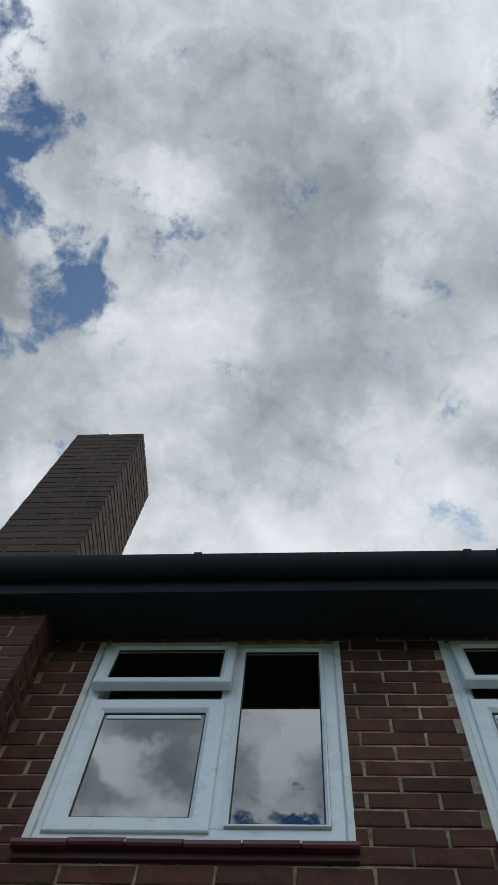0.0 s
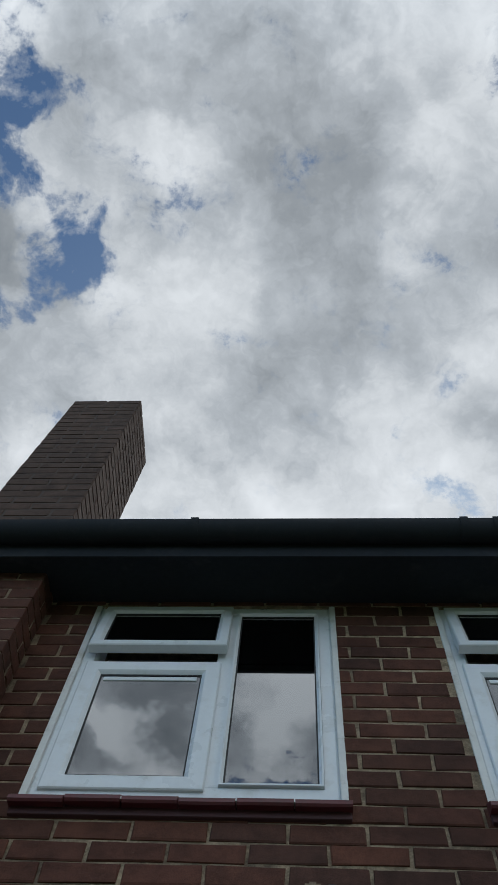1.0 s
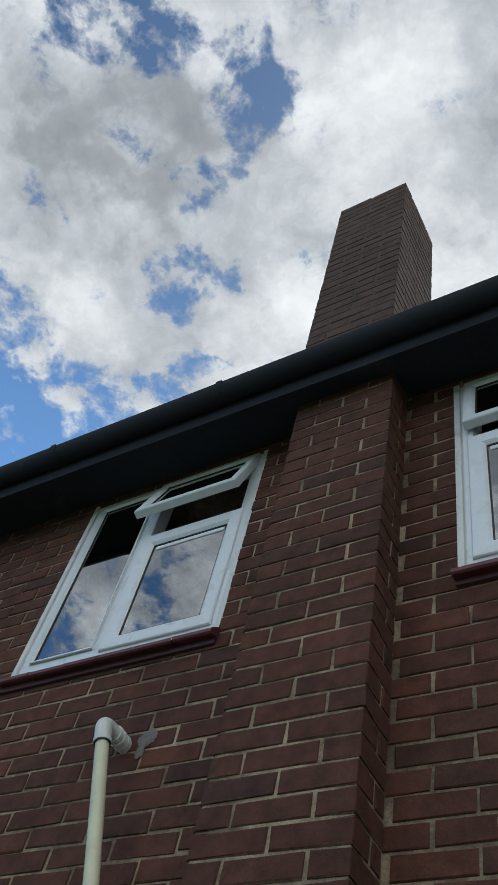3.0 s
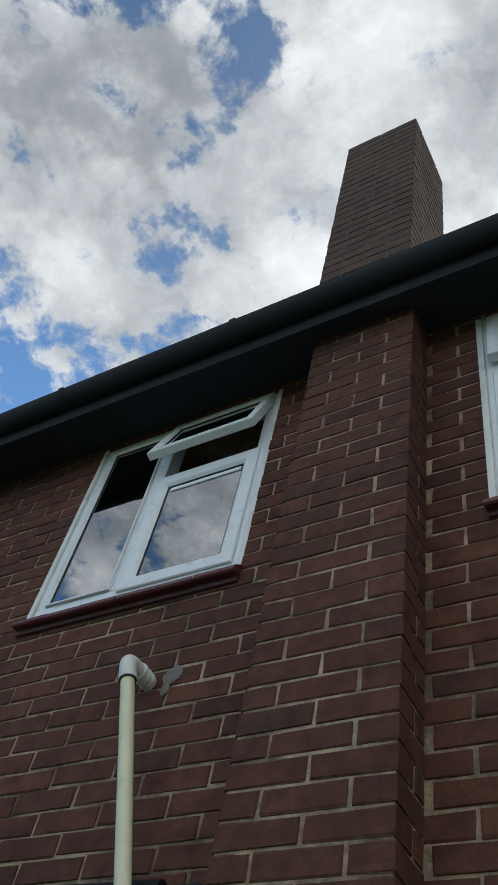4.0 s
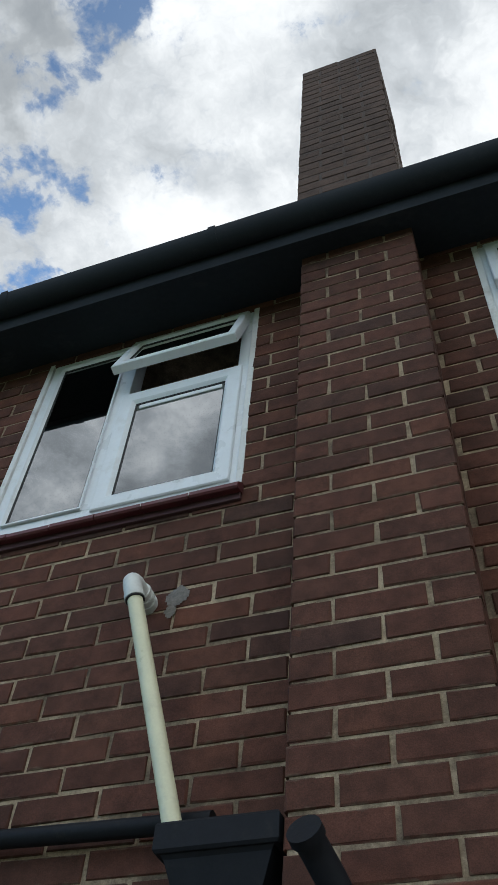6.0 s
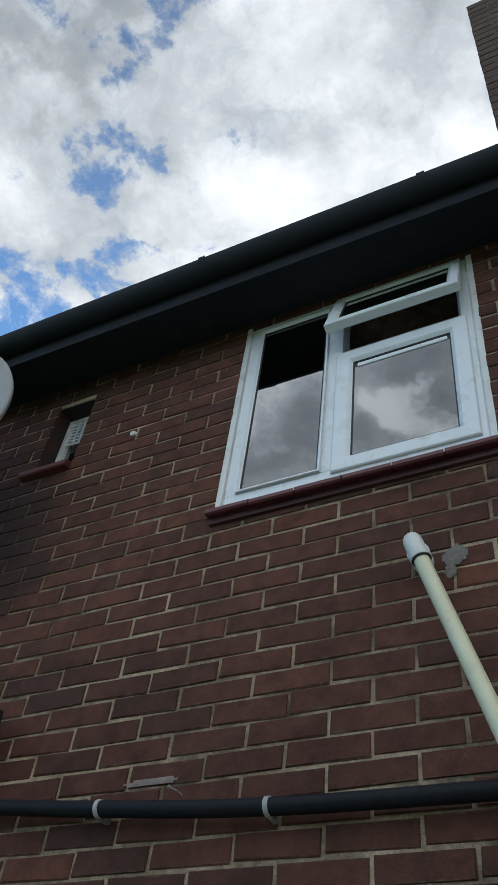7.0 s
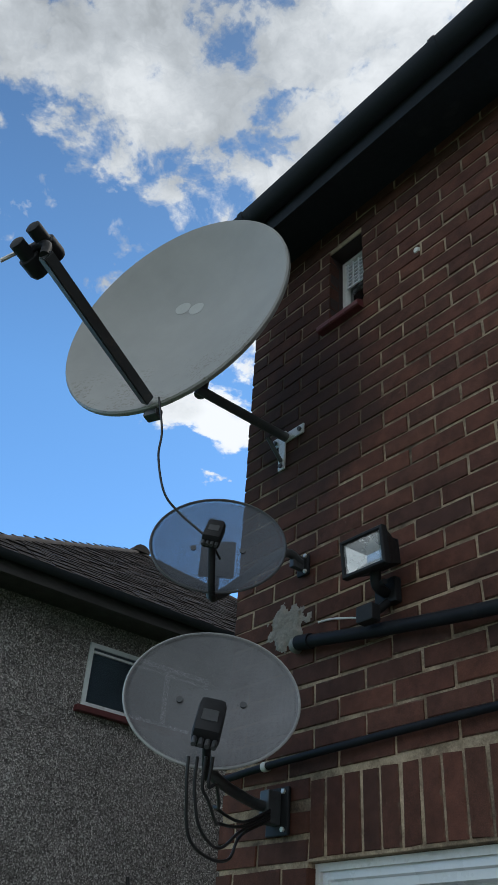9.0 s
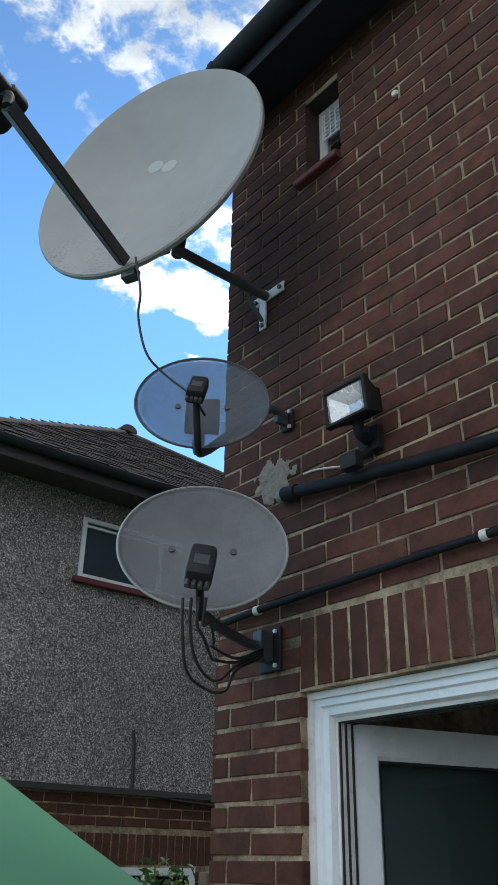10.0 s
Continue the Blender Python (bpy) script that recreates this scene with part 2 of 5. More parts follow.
def brick_material(name, island, tones=TONES):
    m, nt, b = material(name, (0.2, 0.08, 0.06), 0.85, 0, 0.25)
    if island:
        src = nt.nodes.new("ShaderNodeNewGeometry").outputs["Random Per Island"]
    else:
        src = nt.nodes.new("ShaderNodeObjectInfo").outputs["Random"]
    tone = ramp_of(nt, src, tones)
    geo = nt.nodes.new("ShaderNodeNewGeometry")

    def at(scale, detail, rough):
        n = nt.nodes.new("ShaderNodeTexNoise")
        n.inputs["Scale"].default_value, n.inputs["Detail"].default_value, n.inputs["Roughness"].default_value = scale, detail, rough
        nt.links.new(geo.outputs["Position"], n.inputs["Vector"])
        return n.outputs["Fac"]
    tone = mix_of(nt, 1.0, tone, ramp_of(nt, at(1.7, 5, 0.6), [(0.3, 0.72), (0.7, 1.25)]), "MULTIPLY")
    tone = mix_of(nt, 1.0, tone, ramp_of(nt, at(15, 6, 0.65), [(0.25, 0.55), (0.6, 1.12), (0.8, 1.4)]), "MULTIPLY")
    grit = at(330, 3, 0.7)
    tone = mix_of(nt, 0.5, tone, ramp_of(nt, grit, [(0.3, 0.4), (0.7, 1.5)]), "MULTIPLY")
    crust = ramp_of(nt, at(62, 6, 0.7), [(0.67, 0.0), (0.77, 1.0)])
    tone = mix_of(nt, math_of(nt, "MULTIPLY", crust, 0.22), tone, (0.34, 0.28, 0.23))
    if not island:
        tc = nt.nodes.new("ShaderNodeTexCoord")
        sp = nt.nodes.new("ShaderNodeSeparateXYZ")
        nt.links.new(tc.outputs["Object"], sp.inputs[0])
        near_edge = math_of(nt, "ADD", math_of(nt, "ABSOLUTE", sp.outputs[2]), math_of(nt, "MULTIPLY", at(38, 6, 0.5), 0.030))
        daub = ramp_of(nt, math_of(nt, "MULTIPLY", near_edge, 10.0), [(0.440, 0.0), (0.515, 0.7)])
        tone = mix_of(nt, daub, tone, (0.125, 0.094, 0.066))
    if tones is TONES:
        tone = mix_of(nt, math_of(nt, "MULTIPLY", dark_patch(nt), 0.55), tone, (0.022, 0.015, 0.015))
    nt.links.new(tone, b.inputs["Base Color"])
    bump_of(nt, b, math_of(nt, "ADD", math_of(nt, "MULTIPLY", grit, 0.4), at(45, 5, 0.6)), 0.55, 0.004)
    return m


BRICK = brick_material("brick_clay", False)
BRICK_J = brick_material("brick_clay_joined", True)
BRICK_STACK = brick_material("hazed_stack_brick", True, STACK_TONES)


def mortar_material():
    m, nt, b = material("mortar", (0.3, 0.25, 0.19), 0.92, 0, 0.2)
    f = noise_of(nt, 4.5, 6, 0.6)
    g = noise_of(nt, 160, 4, 0.7)
    patchy = noise_of(nt, 21, 7, 0.7)
    f = math_of(nt, "ADD", math_of(nt, "MULTIPLY", f, 0.55), math_of(nt, "MULTIPLY", patchy, 0.45))
    col = ramp_of(nt, f, [(0.34, (0.070, 0.053, 0.040)), (0.47, (0.205, 0.155, 0.106)), (0.61, (0.45, 0.35, 0.24))])
    col = mix_of(nt, math_of(nt, "MULTIPLY", dark_patch(nt), 0.6), col, (0.028, 0.021, 0.019))
    col = mix_of(nt, 0.6, col, ramp_of(nt, g, [(0.3, 0.5), (0.7, 1.35)]), "MULTIPLY")
    nt.links.new(col, b.inputs["Base Color"])
    bump_of(nt, b, g, 0.8, 0.004)
    return m


MORTAR = mortar_material()
# stack joints toned close to the bricks, as the glare washes them out
HAZED_MORTAR = surface("hazed_stack_mortar", (0.070, 0.050, 0.041), 0.95, vary=0.4, scale=5, bump=0.6, dist=0.004)
UPVC = surface("white_upvc", (0.70, 0.73, 0.76), 0.32, vary=0.07, scale=3.5, fine=60, bump=0.03, grime=(0.52, 0.52, 0.50))
UPVC_OLD = surface("weathered_upvc", (0.66, 0.66, 0.64), 0.45, vary=0.15, scale=6, fine=70, bump=0.05, grime=(0.32, 0.29, 0.25))
GASKET = surface("black_rubber", (0.015, 0.015, 0.016), 0.6, vary=0.2)
SILL = surface("painted_sill_tile", (0.11, 0.022, 0.026), 0.5, vary=0.35, scale=12, grime=(0.06, 0.035, 0.033))
SILL_SHADE = surface("shaded_sill_strip", (0.06, 0.02, 0.022), 0.7, vary=0.3)
EAVES = surface("black_painted_eaves", (0.022, 0.026, 0.032), 0.85, spec=0.15, vary=0.3, scale=2.5, fine=40, grime=(0.045, 0.048, 0.052))
GUTTER = surface("black_gutter_plastic", (0.024, 0.028, 0.034), 0.78, spec=0.15, vary=0.25, scale=5, grime=(0.040, 0.042, 0.046))
BLACKPIPE = surface("black_pipe_plastic", (0.013, 0.014, 0.017), 0.5, spec=0.10, vary=0.3, scale=14, grime=(0.026, 0.025, 0.024))
CREAM = surface("cream_pipe_plastic", (0.62, 0.60, 0.42), 0.38, vary=0.12, scale=8, grime=(0.45, 0.42, 0.30))
WORN = surface("worn_grey_fitting", (0.26, 0.25, 0.23), 0.6, vary=0.5, scale=60, grime=(0.10, 0.09, 0.08))
CLIPGREY = surface("dull_grey_clip", (0.36, 0.36, 0.35), 0.5, vary=0.3, scale=50)
FITTING = surface("grey_white_fitting", (0.60, 0.61, 0.58), 0.42, vary=0.15, scale=20)
DISHBACK = surface("dish_back", (0.30, 0.31, 0.31), 0.5, vary=0.15, scale=7)
DARKMETAL = surface("dark_grey_metal", (0.055, 0.06, 0.065), 0.45, 0.2, vary=0.3, scale=12, grime=(0.14, 0.11, 0.09))
GALV = surface("galvanised_steel", (0.62, 0.62, 0.60), 0.45, 0.35, vary=0.25, scale=25, grime=(0.35, 0.25, 0.18))
BLACKPLASTIC = surface("black_plastic", (0.014, 0.015, 0.017), 0.6, spec=0.25, vary=0.3, scale=20)
CABLE_W = surface("white_cable", (0.6, 0.58, 0.54), 0.5, vary=0.15)
CABLE_K = surface("black_cable", (0.014, 0.014, 0.016), 0.45, vary=0.2)
FILLER = surface("mortar_filler", (0.29, 0.255, 0.22), 0.92, vary=0.3, scale=30, bump=0.9, dist=0.006)
ROOM = surface("room_plaster", (0.82, 0.83, 0.81), 0.8, vary=0.15, scale=2)
GREEN = surface("green_canvas", (0.10, 0.30, 0.16), 0.85, vary=0.12, scale=3, fine=260, bump=0.2)
TILE = surface("roof_tile", (0.024, 0.020, 0.019), 0.9, spec=0.2, vary=0.5, scale=6, fine=90, bump=0.5, dist=0.004, grime=(0.038, 0.036, 0.032))
RIDGE = surface("ridge_tile", (0.055, 0.045, 0.04), 0.85, vary=0.4, scale=9)
_nt = TILE.node_tree
_b = _nt.nodes["Principled BSDF"]
_src = _b.inputs["Base Color"].links[0].from_socket
_isl = _nt.nodes.new("ShaderNodeNewGeometry").outputs["Random Per Island"]
_nt.links.new(mix_of(_nt, 1.0, _src, ramp_of(_nt, _isl, [(0.0, 0.45), (0.6, 1.0), (1.0, 1.7)]), "MULTIPLY"), _b.inputs["Base Color"])
NB_EAVES = surface("neighbour_eaves", (0.035, 0.033, 0.032), 0.5, vary=0.3)
GROUND = surface("garden_ground", (0.34, 0.32, 0.29), 0.9, vary=0.3, scale=0.8, fine=20)
GRASS = surface("lawn", (0.06, 0.10, 0.03), 0.9, vary=0.4, scale=1.5, fine=30)
LEAF = surface("leaf", (0.07, 0.14, 0.035), 0.55, vary=0.35, scale=15)
WOOD = surface("weathered_fence_wood", (0.20, 0.16, 0.12), 0.85, vary=0.35, scale=10)


def glass_material(name, tint, floor):
    m = bpy.data.materials.new(name)
    m.use_nodes = True
    nt = m.node_tree
    nt.nodes.clear()
    fr = nt.nodes.new("ShaderNodeFresnel")
    fr.inputs[0].default_value = 1.5
    gl = nt.nodes.new("ShaderNodeBsdfGlossy")
    gl.inputs["Roughness"].default_value = 0.0
    tr = nt.nodes.new("ShaderNodeBsdfTransparent")
    tr.inputs[0].default_value = (*tint, 1)
    fac = math_of(nt, "ADD", math_of(nt, "MULTIPLY", fr.outputs[0], 3.3), floor)
    mx = nt.nodes.new("ShaderNodeMixShader")
    nt.links.new(fac, mx.inputs[0])
    nt.links.new(tr.outputs[0], mx.inputs[1])
    nt.links.new(gl.outputs[0], mx.inputs[2])
    o = nt.nodes.new("ShaderNodeOutputMaterial")
    nt.links.new(mx.outputs[0], o.inputs[0])
    return m


GLASS = glass_material("window_glass", (0.13, 0.145, 0.145), 0.08)
CLEAR = glass_material("clear_glass", (0.82, 0.86, 0.86), 0.02)


def perforated(name, base, hole_r=0.30):
    """Sheet steel with rows of small punched holes."""
    m, nt, b = material(name, base, 0.5, 0.1)
    col = ramp_of(nt, noise_of(nt, 7, 5), [(0.3, tuple(c * 0.8 for c in base)), (0.7, tuple(c * 1.1 for c in base))])
    nt.links.new(col, b.inputs["Base Color"])
    tc = nt.nodes.new("ShaderNodeTexCoord")
    vo = nt.nodes.new("ShaderNodeTexVoronoi")
    vo.inputs["Scale"].default_value, vo.inputs["Randomness"].default_value = 400.0, 0.0
    vo.voronoi_dimensions = "2D"
    nt.links.new(tc.outputs["Object"], vo.inputs["Vector"])
    hole = ramp_of(nt, vo.outputs["Distance"], [(hole_r - 0.02, 1.0), (hole_r + 0.03, 0.0)])
    tr = nt.nodes.new("ShaderNodeBsdfTransparent")
    mx = nt.nodes.new("ShaderNodeMixShader")
    nt.links.new(hole, mx.inputs[0])
    nt.links.new(b.outputs[0], mx.inputs[1])
    nt.links.new(tr.outputs[0], mx.inputs[2])
    nt.links.new(mx.outputs[0], nt.nodes["Material Output"].inputs[0])
    return m


MESHDISH = perforated("perforated_steel", (0.165, 0.172, 0.185))
# same steel for the upper mini dish, darkened in colour for its shaded face
MESHDISH_SHADED = perforated("perforated_shaded_steel", (0.075, 0.09, 0.115), 0.36)


# ---- mesh helpers ----
def part(name, bm, mat, parent=None, label="", smooth=False):
    me = bpy.data.meshes.new(name)
    bmesh.ops.recalc_face_normals(bm, faces=bm.faces[:])
    bm.to_mesh(me)
    bm.free()
    if smooth:
        me.shade_smooth()
        me.set_sharp_from_angle(angle=radians(38))
    me.materials.append(mat)
    ob = new(name, me)
    ob.parent = parent
    if label:
        ob["label"] = label
    return ob


def thing(name, label, category, at=(0, 0, 0), group="", kind=""):
    ob = new(name)
    ob.location = at
    return tagged(ob, label, category, group, kind)


def box(bm, x0, x1, y0, y1, z0, z1, bevel=0.0):
    r = bmesh.ops.create_cube(bm, size=1.0, matrix=Matrix.Translation(((x0 + x1) / 2, (y0 + y1) / 2, (z0 + z1) / 2)) @ Matrix.Diagonal((x1 - x0, y1 - y0, z1 - z0, 1)))
    if bevel:
        es = list({e for v in r["verts"] for e in v.link_edges})
        bmesh.ops.bevel(bm, geom=es, offset=bevel, segments=2, affect="EDGES", profile=0.6)
    return bm


def tube(bm, pts, r, seg=12, caps=True):
    pts = [Vector(p) for p in pts]
    rings = []
    up = Vector((0.13, 0.21, 0.97))
    for i, p in enumerate(pts):
        d = (pts[min(i + 1, len(pts) - 1)] - pts[max(i - 1, 0)]).normalized()
        a = d.cross(up)
        if a.length < 0.05:
            a = d.cross(Vector((1, 0, 0)))
        a.normalize()
        b = d.cross(a)
        rr = r[i] if isinstance(r, (list, tuple)) else r
        rings.append([bm.verts.new(p + rr * (a * math.cos(k * math.tau / seg) + b * math.sin(k * math.tau / seg))) for k in range(seg)])
    for p, q in zip(rings, rings[1:]):
        for k in range(seg):
            bm.faces.new((p[k], p[(k + 1) % seg], q[(k + 1) % seg], q[k]))
    if caps:
        bm.faces.new(rings[0])
        bm.faces.new(rings[-1])
    return bm


def bend(pts, n=8):
    """A smooth line through the given points (Catmull-Rom)."""
    p = [Vector(q) for q in pts]
    p = [2 * p[0] - p[1]] + p + [2 * p[-1] - p[-2]]
    res = []
    for i in range(1, len(p) - 2):
        for k in range(n):
            t = k / n
            res.append(0.5 * (2 * p[i] + (p[i + 1] - p[i - 1]) * t + (2 * p[i - 1] - 5 * p[i] + 4 * p[i + 1] - p[i + 2]) * t * t + (3 * p[i] - p[i - 1] - 3 * p[i + 1] + p[i + 2]) * t ** 3))
    return res + [p[-2]]


def ring(bm, x0, x1, z0, z1, profile):
    """A mitred frame: the closed profile of (inset, y) is swept round the rectangle."""
    loops = []
    for s, y in profile:
        loops.append([bm.verts.new(c) for c in ((x0 + s, y, z0 + s), (x1 - s, y, z0 + s), (x1 - s, y, z1 - s), (x0 + s, y, z1 - s))])
    for p, q in zip(loops, loops[1:] + loops[:1]):
        for k in range(4):
            bm.faces.new((p[k], p[(k + 1) % 4], q[(k + 1) % 4], q[k]))
    return bm


def prism(bm, outline, axis, a, b):
    """An outline of pairs, drawn out along x, y or z from a to b."""
    def put(u, v, w):
        return {"x": (w, u, v), "y": (u, w, v), "z": (u, v, w)}[axis]
    lo = [bm.verts.new(put(u, v, a)) for u, v in outline]
    hi = [bm.verts.new(put(u, v, b)) for u, v in outline]
    n = len(outline)
    for k in range(n):
        bm.faces.new((lo[k], lo[(k + 1) % n], hi[(k + 1) % n], hi[k]))
    bm.faces.new(lo)
    bm.faces.new(hi)
    return bm

# ---- brickwork ----
WALL_Y, CORNER_X, PITCH, COURSE = 1.900, -4.212, 0.228, 0.0752
SOFFIT = 4.80
BREAST = (-1.503, -1.066, 1.740)          # left, right, front
BMESH = {}


def brick_mesh(length, height=0.0635, variant=0, mat=None):
    """A clay brick's outer half: a worn, slightly crooked front with chamfered arrises; front at y = 0."""
    mat = mat or BRICK
    key = (round(length, 3), round(height, 3), variant, mat.name)
    if key in BMESH:
        return BMESH[key]
    rnd = random.Random(round(length * 1000) * 7 + variant)
    l, h = length / 2, height / 2
    c = 0.0032
    v = []
    for y, s in ((0.06, 0), (c, 0), (0, c)):
        for sx, sz in ((-1, -1), (1, -1), (1, 1), (-1, 1)):
            j = 0.0026 if y < 0.05 else 0
            v.append((sx * (l - s) + rnd.uniform(-j, j), y + (rnd.uniform(-0.0012, 0.0012) if y < 0.05 else 0), sz * (h - s) + rnd.uniform(-j, j)))
    f = [(8, 9, 10, 11)]
    for a in (0, 4):
        for k in range(4):
            f.append((a + k, a + (k + 1) % 4, a + 4 + (k + 1) % 4, a + 4 + k))
    me = bpy.data.meshes.new("brick")
    me.from_pydata(v, [], f)
    me.materials.append(mat)
    BMESH[key] = me
    return me


def put_brick(parent, length, m, height=0.0635, rnd=random, mat=None):
    ob = new("brick", brick_mesh(length, height, rnd.randrange(6), mat))
    ob.parent, ob.matrix_basis = parent, m
    return ob


class Joined:
    """Many bricks gathered in one mesh."""

    def __init__(self):
        self.v, self.f = [], []

    def add(self, me, m):
        n = len(self.v)
        self.v += [tuple(m @ p.co) for p in me.vertices]
        self.f += [tuple(n + i for i in p.vertices) for p in me.polygons]

    def done(self, name, parent, mat, label=""):
        me = bpy.data.meshes.new(name)
        me.from_pydata(self.v, [], self.f)
        me.materials.append(mat)
        ob = new(name, me)
        ob.parent = parent
        return tagged(ob, label, "", "", "stuff")


def wall_body(name, x0, x1, y0, y1, z0, z1, holes, mat):
    """A wall with thickness and openings that go through it; holes are (x0, x1, z0, z1)."""
    xs = sorted({x0, x1, *[h[i] for h in holes for i in (0, 1)]})
    zs = sorted({z0, z1, *[h[i] for h in holes for i in (2, 3)]})
    solid = {}
    for i, (a, b) in enumerate(zip(xs, xs[1:])):
        for k, (c, d) in enumerate(zip(zs, zs[1:])):
            mx, mz = (a + b) / 2, (c + d) / 2
            solid[i, k] = not any(h[0] < mx < h[1] and h[2] < mz < h[3] for h in holes)
    bm = bmesh.new()
    for (i, k), s in solid.items():
        if not s:
            continue
        a, b, c, d = xs[i], xs[i + 1], zs[k], zs[k + 1]
        faces = [((a, y0, c), (b, y0, c), (b, y0, d), (a, y0, d)), ((a, y1, c), (b, y1, c), (b, y1, d), (a, y1, d))]
        for di, dk, q in ((-1, 0, ((a, y0, c), (a, y1, c), (a, y1, d), (a, y0, d))), (1, 0, ((b, y0, c), (b, y1, c), (b, y1, d), (b, y0, d))),
                          (0, -1, ((a, y0, c), (b, y0, c), (b, y1, c), (a, y1, c))), (0, 1, ((a, y0, d), (b, y0, d), (b, y1, d), (a, y1, d)))):
            if not solid.get((i + di, k + dk), False):
                faces.append(q)
        for q in faces:
            bm.faces.new([bm.verts.new(p) for p in q])
    bmesh.ops.remove_doubles(bm, verts=bm.verts[:], dist=1e-5)
    return part(name, bm, mat)


def row_pieces(x0, x1, start, pitch, holes, z):
    """The bricks of one course between x0 and x1, cut by the openings at height z."""
    gap = 0.011
    cuts = [(h[0], h[1]) for h in holes if h[2] - 0.02 < z < h[3] + 0.02]
    n = math.floor((x0 - start) / pitch) - 1
    x = start + n * pitch
    while x < x1:
        a, b = max(x, x0), min(x + pitch - gap, x1)
        x += pitch
        spans = [(a, b)]
        for c, d in cuts:
            spans = [s for p, q in spans for s in ((p, min(q, c + 0.003)), (max(p, d - 0.003), q))]
        for p, q in spans:
            if q - p > 0.025:
                yield p, q


# openings: left, right, bottom, top
WIN = {"window_1": (-0.850, 0.082, 3.705, 4.765), "window_2": (-2.696, -1.757, 3.705, 4.765), "window_3": (0.520, 1.450, 3.705, 4.765)}
SMALL = (-3.700, -3.490, 4.215, 4.640)
DOOR = (-3.775, -2.00, 0.0, 2.092)
HOLES = [*WIN.values(), SMALL, DOOR]
wall = wall_body("wall_back", CORNER_X + 0.006, 4.2, WALL_Y + 0.0042, 2.16, 0.0, 4.95, HOLES, MORTAR)
tagged(wall, "dark red-brown brick wall with sandy mortar joints", "wall", "", "structure")
rest = Joined()
rnd = random.Random(4)
near = []
BRK_HOLES = [*[(a - 0.020, b + 0.020, c - 0.012, d) for a, b, c, d in WIN.values()], (SMALL[0] - 0.035, SMALL[1], SMALL[2] - 0.045, SMALL[2]), SMALL, DOOR, (DOOR[0], DOOR[1] + 0.0, 2.05, 2.33)]
for k in range(0, 68):
    for side in (0, 1):
        if side:
            # the bay beside the chimney breast: slightly smaller courses
            z = 2.668 + (k - 36 + 0.5) * 0.0726
            x0, x1, pitch = BREAST[1] - 0.02, 4.2, 0.219
            start = -0.943 if k % 2 == 0 else -0.832
        elif k < 30:
            # the older, coarser courses of the door pier
            z = 2.480 - (33 - k - 0.5) * 0.0787
            x0, x1, pitch = CORNER_X - 0.008, BREAST[0] + 0.02, 0.240
            start = -4.127 if k % 2 else -4.006
        else:
            # the courses above the door run up a little towards the breast
            z = 3.333 + (k - 44) * 0.0726
            x0, x1, pitch = CORNER_X, BREAST[0] + 0.02, 0.2315
            start = -2.709 if k % 2 else -2.824
        if z > 4.84 or z < 0.03:
            continue
        for a, b in row_pieces(x0, x1, start, pitch, BRK_HOLES, z):
            rise = 0.013 * ((a + b) / 2 + 2.8) if not side and k >= 30 else 0.0
            m = pose((a + b) / 2, WALL_Y + rnd.uniform(-0.0020, 0.0010), z + rise + rnd.uniform(-0.0020, 0.0020), rnd.uniform(-0.6, 0.6), rnd.uniform(-0.6, 0.6), rnd.uniform(-0.3, 0.3))
            if not side and 2.33 < z < 4.05:
                near.append((b - a, m))
            else:
                rest.add(brick_mesh(b - a, 0.0635, rnd.randrange(6)), m)
# brick-on-end course over the door
for i in range(27):
    x = DOOR[0] + 0.0375 + i * 0.0752
    m = pose(x, WALL_Y + rnd.uniform(-0.002, 0.002), 2.2115, 0, 90 + rnd.uniform(-0.5, 0.5), 0)
    if x < -2.6:
        near.append((0.222, m))
    elif x < DOOR[1]:
        rest.add(brick_mesh(0.222, 0.0635, rnd.randrange(6)), m)


def plain_box(name, dims, mat, parent=None, label="", bevel=0.0):
    return part(name, box(bmesh.new(), *dims, bevel), mat, parent, label)


# chimney breast on the wall and its stack above the roof
breast = plain_box("chimney_breast", (BREAST[0] + 0.006, BREAST[1] - 0.006, BREAST[2] + 0.0042, WALL_Y + 0.02, 0.0, 4.95), MORTAR)
tagged(breast, "projecting brick chimney breast up to the eaves", "chimney breast", "", "structure")
breast_bricks = []
for k in range(-8, 32):
    z = 2.602 + (k + 0.5) * 0.0725
    if z > 4.86:
        continue
    for a, b in row_pieces(BREAST[0], BREAST[1], -1.17 if k % 2 else -1.28, 0.225, [], z):
        breast_bricks.append((b - a, pose((a + b) / 2, BREAST[2] + rnd.uniform(-0.0016, 0.0008), z, rnd.uniform(-0.6, 0.6), rnd.uniform(-0.5, 0.5), rnd.uniform(-0.4, 0.4))))
    for sx, rz in ((BREAST[1], 90), (BREAST[0], -90)):
        cut = BREAST[2] + (0.104 if k % 2 == 0 else 0.002)
        for a, b in ((BREAST[2] + 0.002, cut - 0.012), (cut, WALL_Y - 0.006)):
            if b - a > 0.03:
                breast_bricks.append((b - a, pose(sx + (-0.001 if rz > 0 else 0.001), (a + b) / 2, z, 0, rnd.uniform(-0.4, 0.4), rz)))

STACK = (-1.520, -1.075, 1.705, 2.145, 7.035)      # left, right, front, back, top
stack = thing("chimney_stack", "plain red-brown brick chimney stack rising from the roof", "chimney", ((STACK[0] + STACK[1]) / 2, (STACK[2] + STACK[3]) / 2, 4.8))
stack_inv = Matrix.Translation((-(STACK[0] + STACK[1]) / 2, -(STACK[2] + STACK[3]) / 2, -4.8))


def under(ob, parent, inv):
    ob.parent = parent
    ob.matrix_basis = inv @ ob.matrix_basis
    return ob


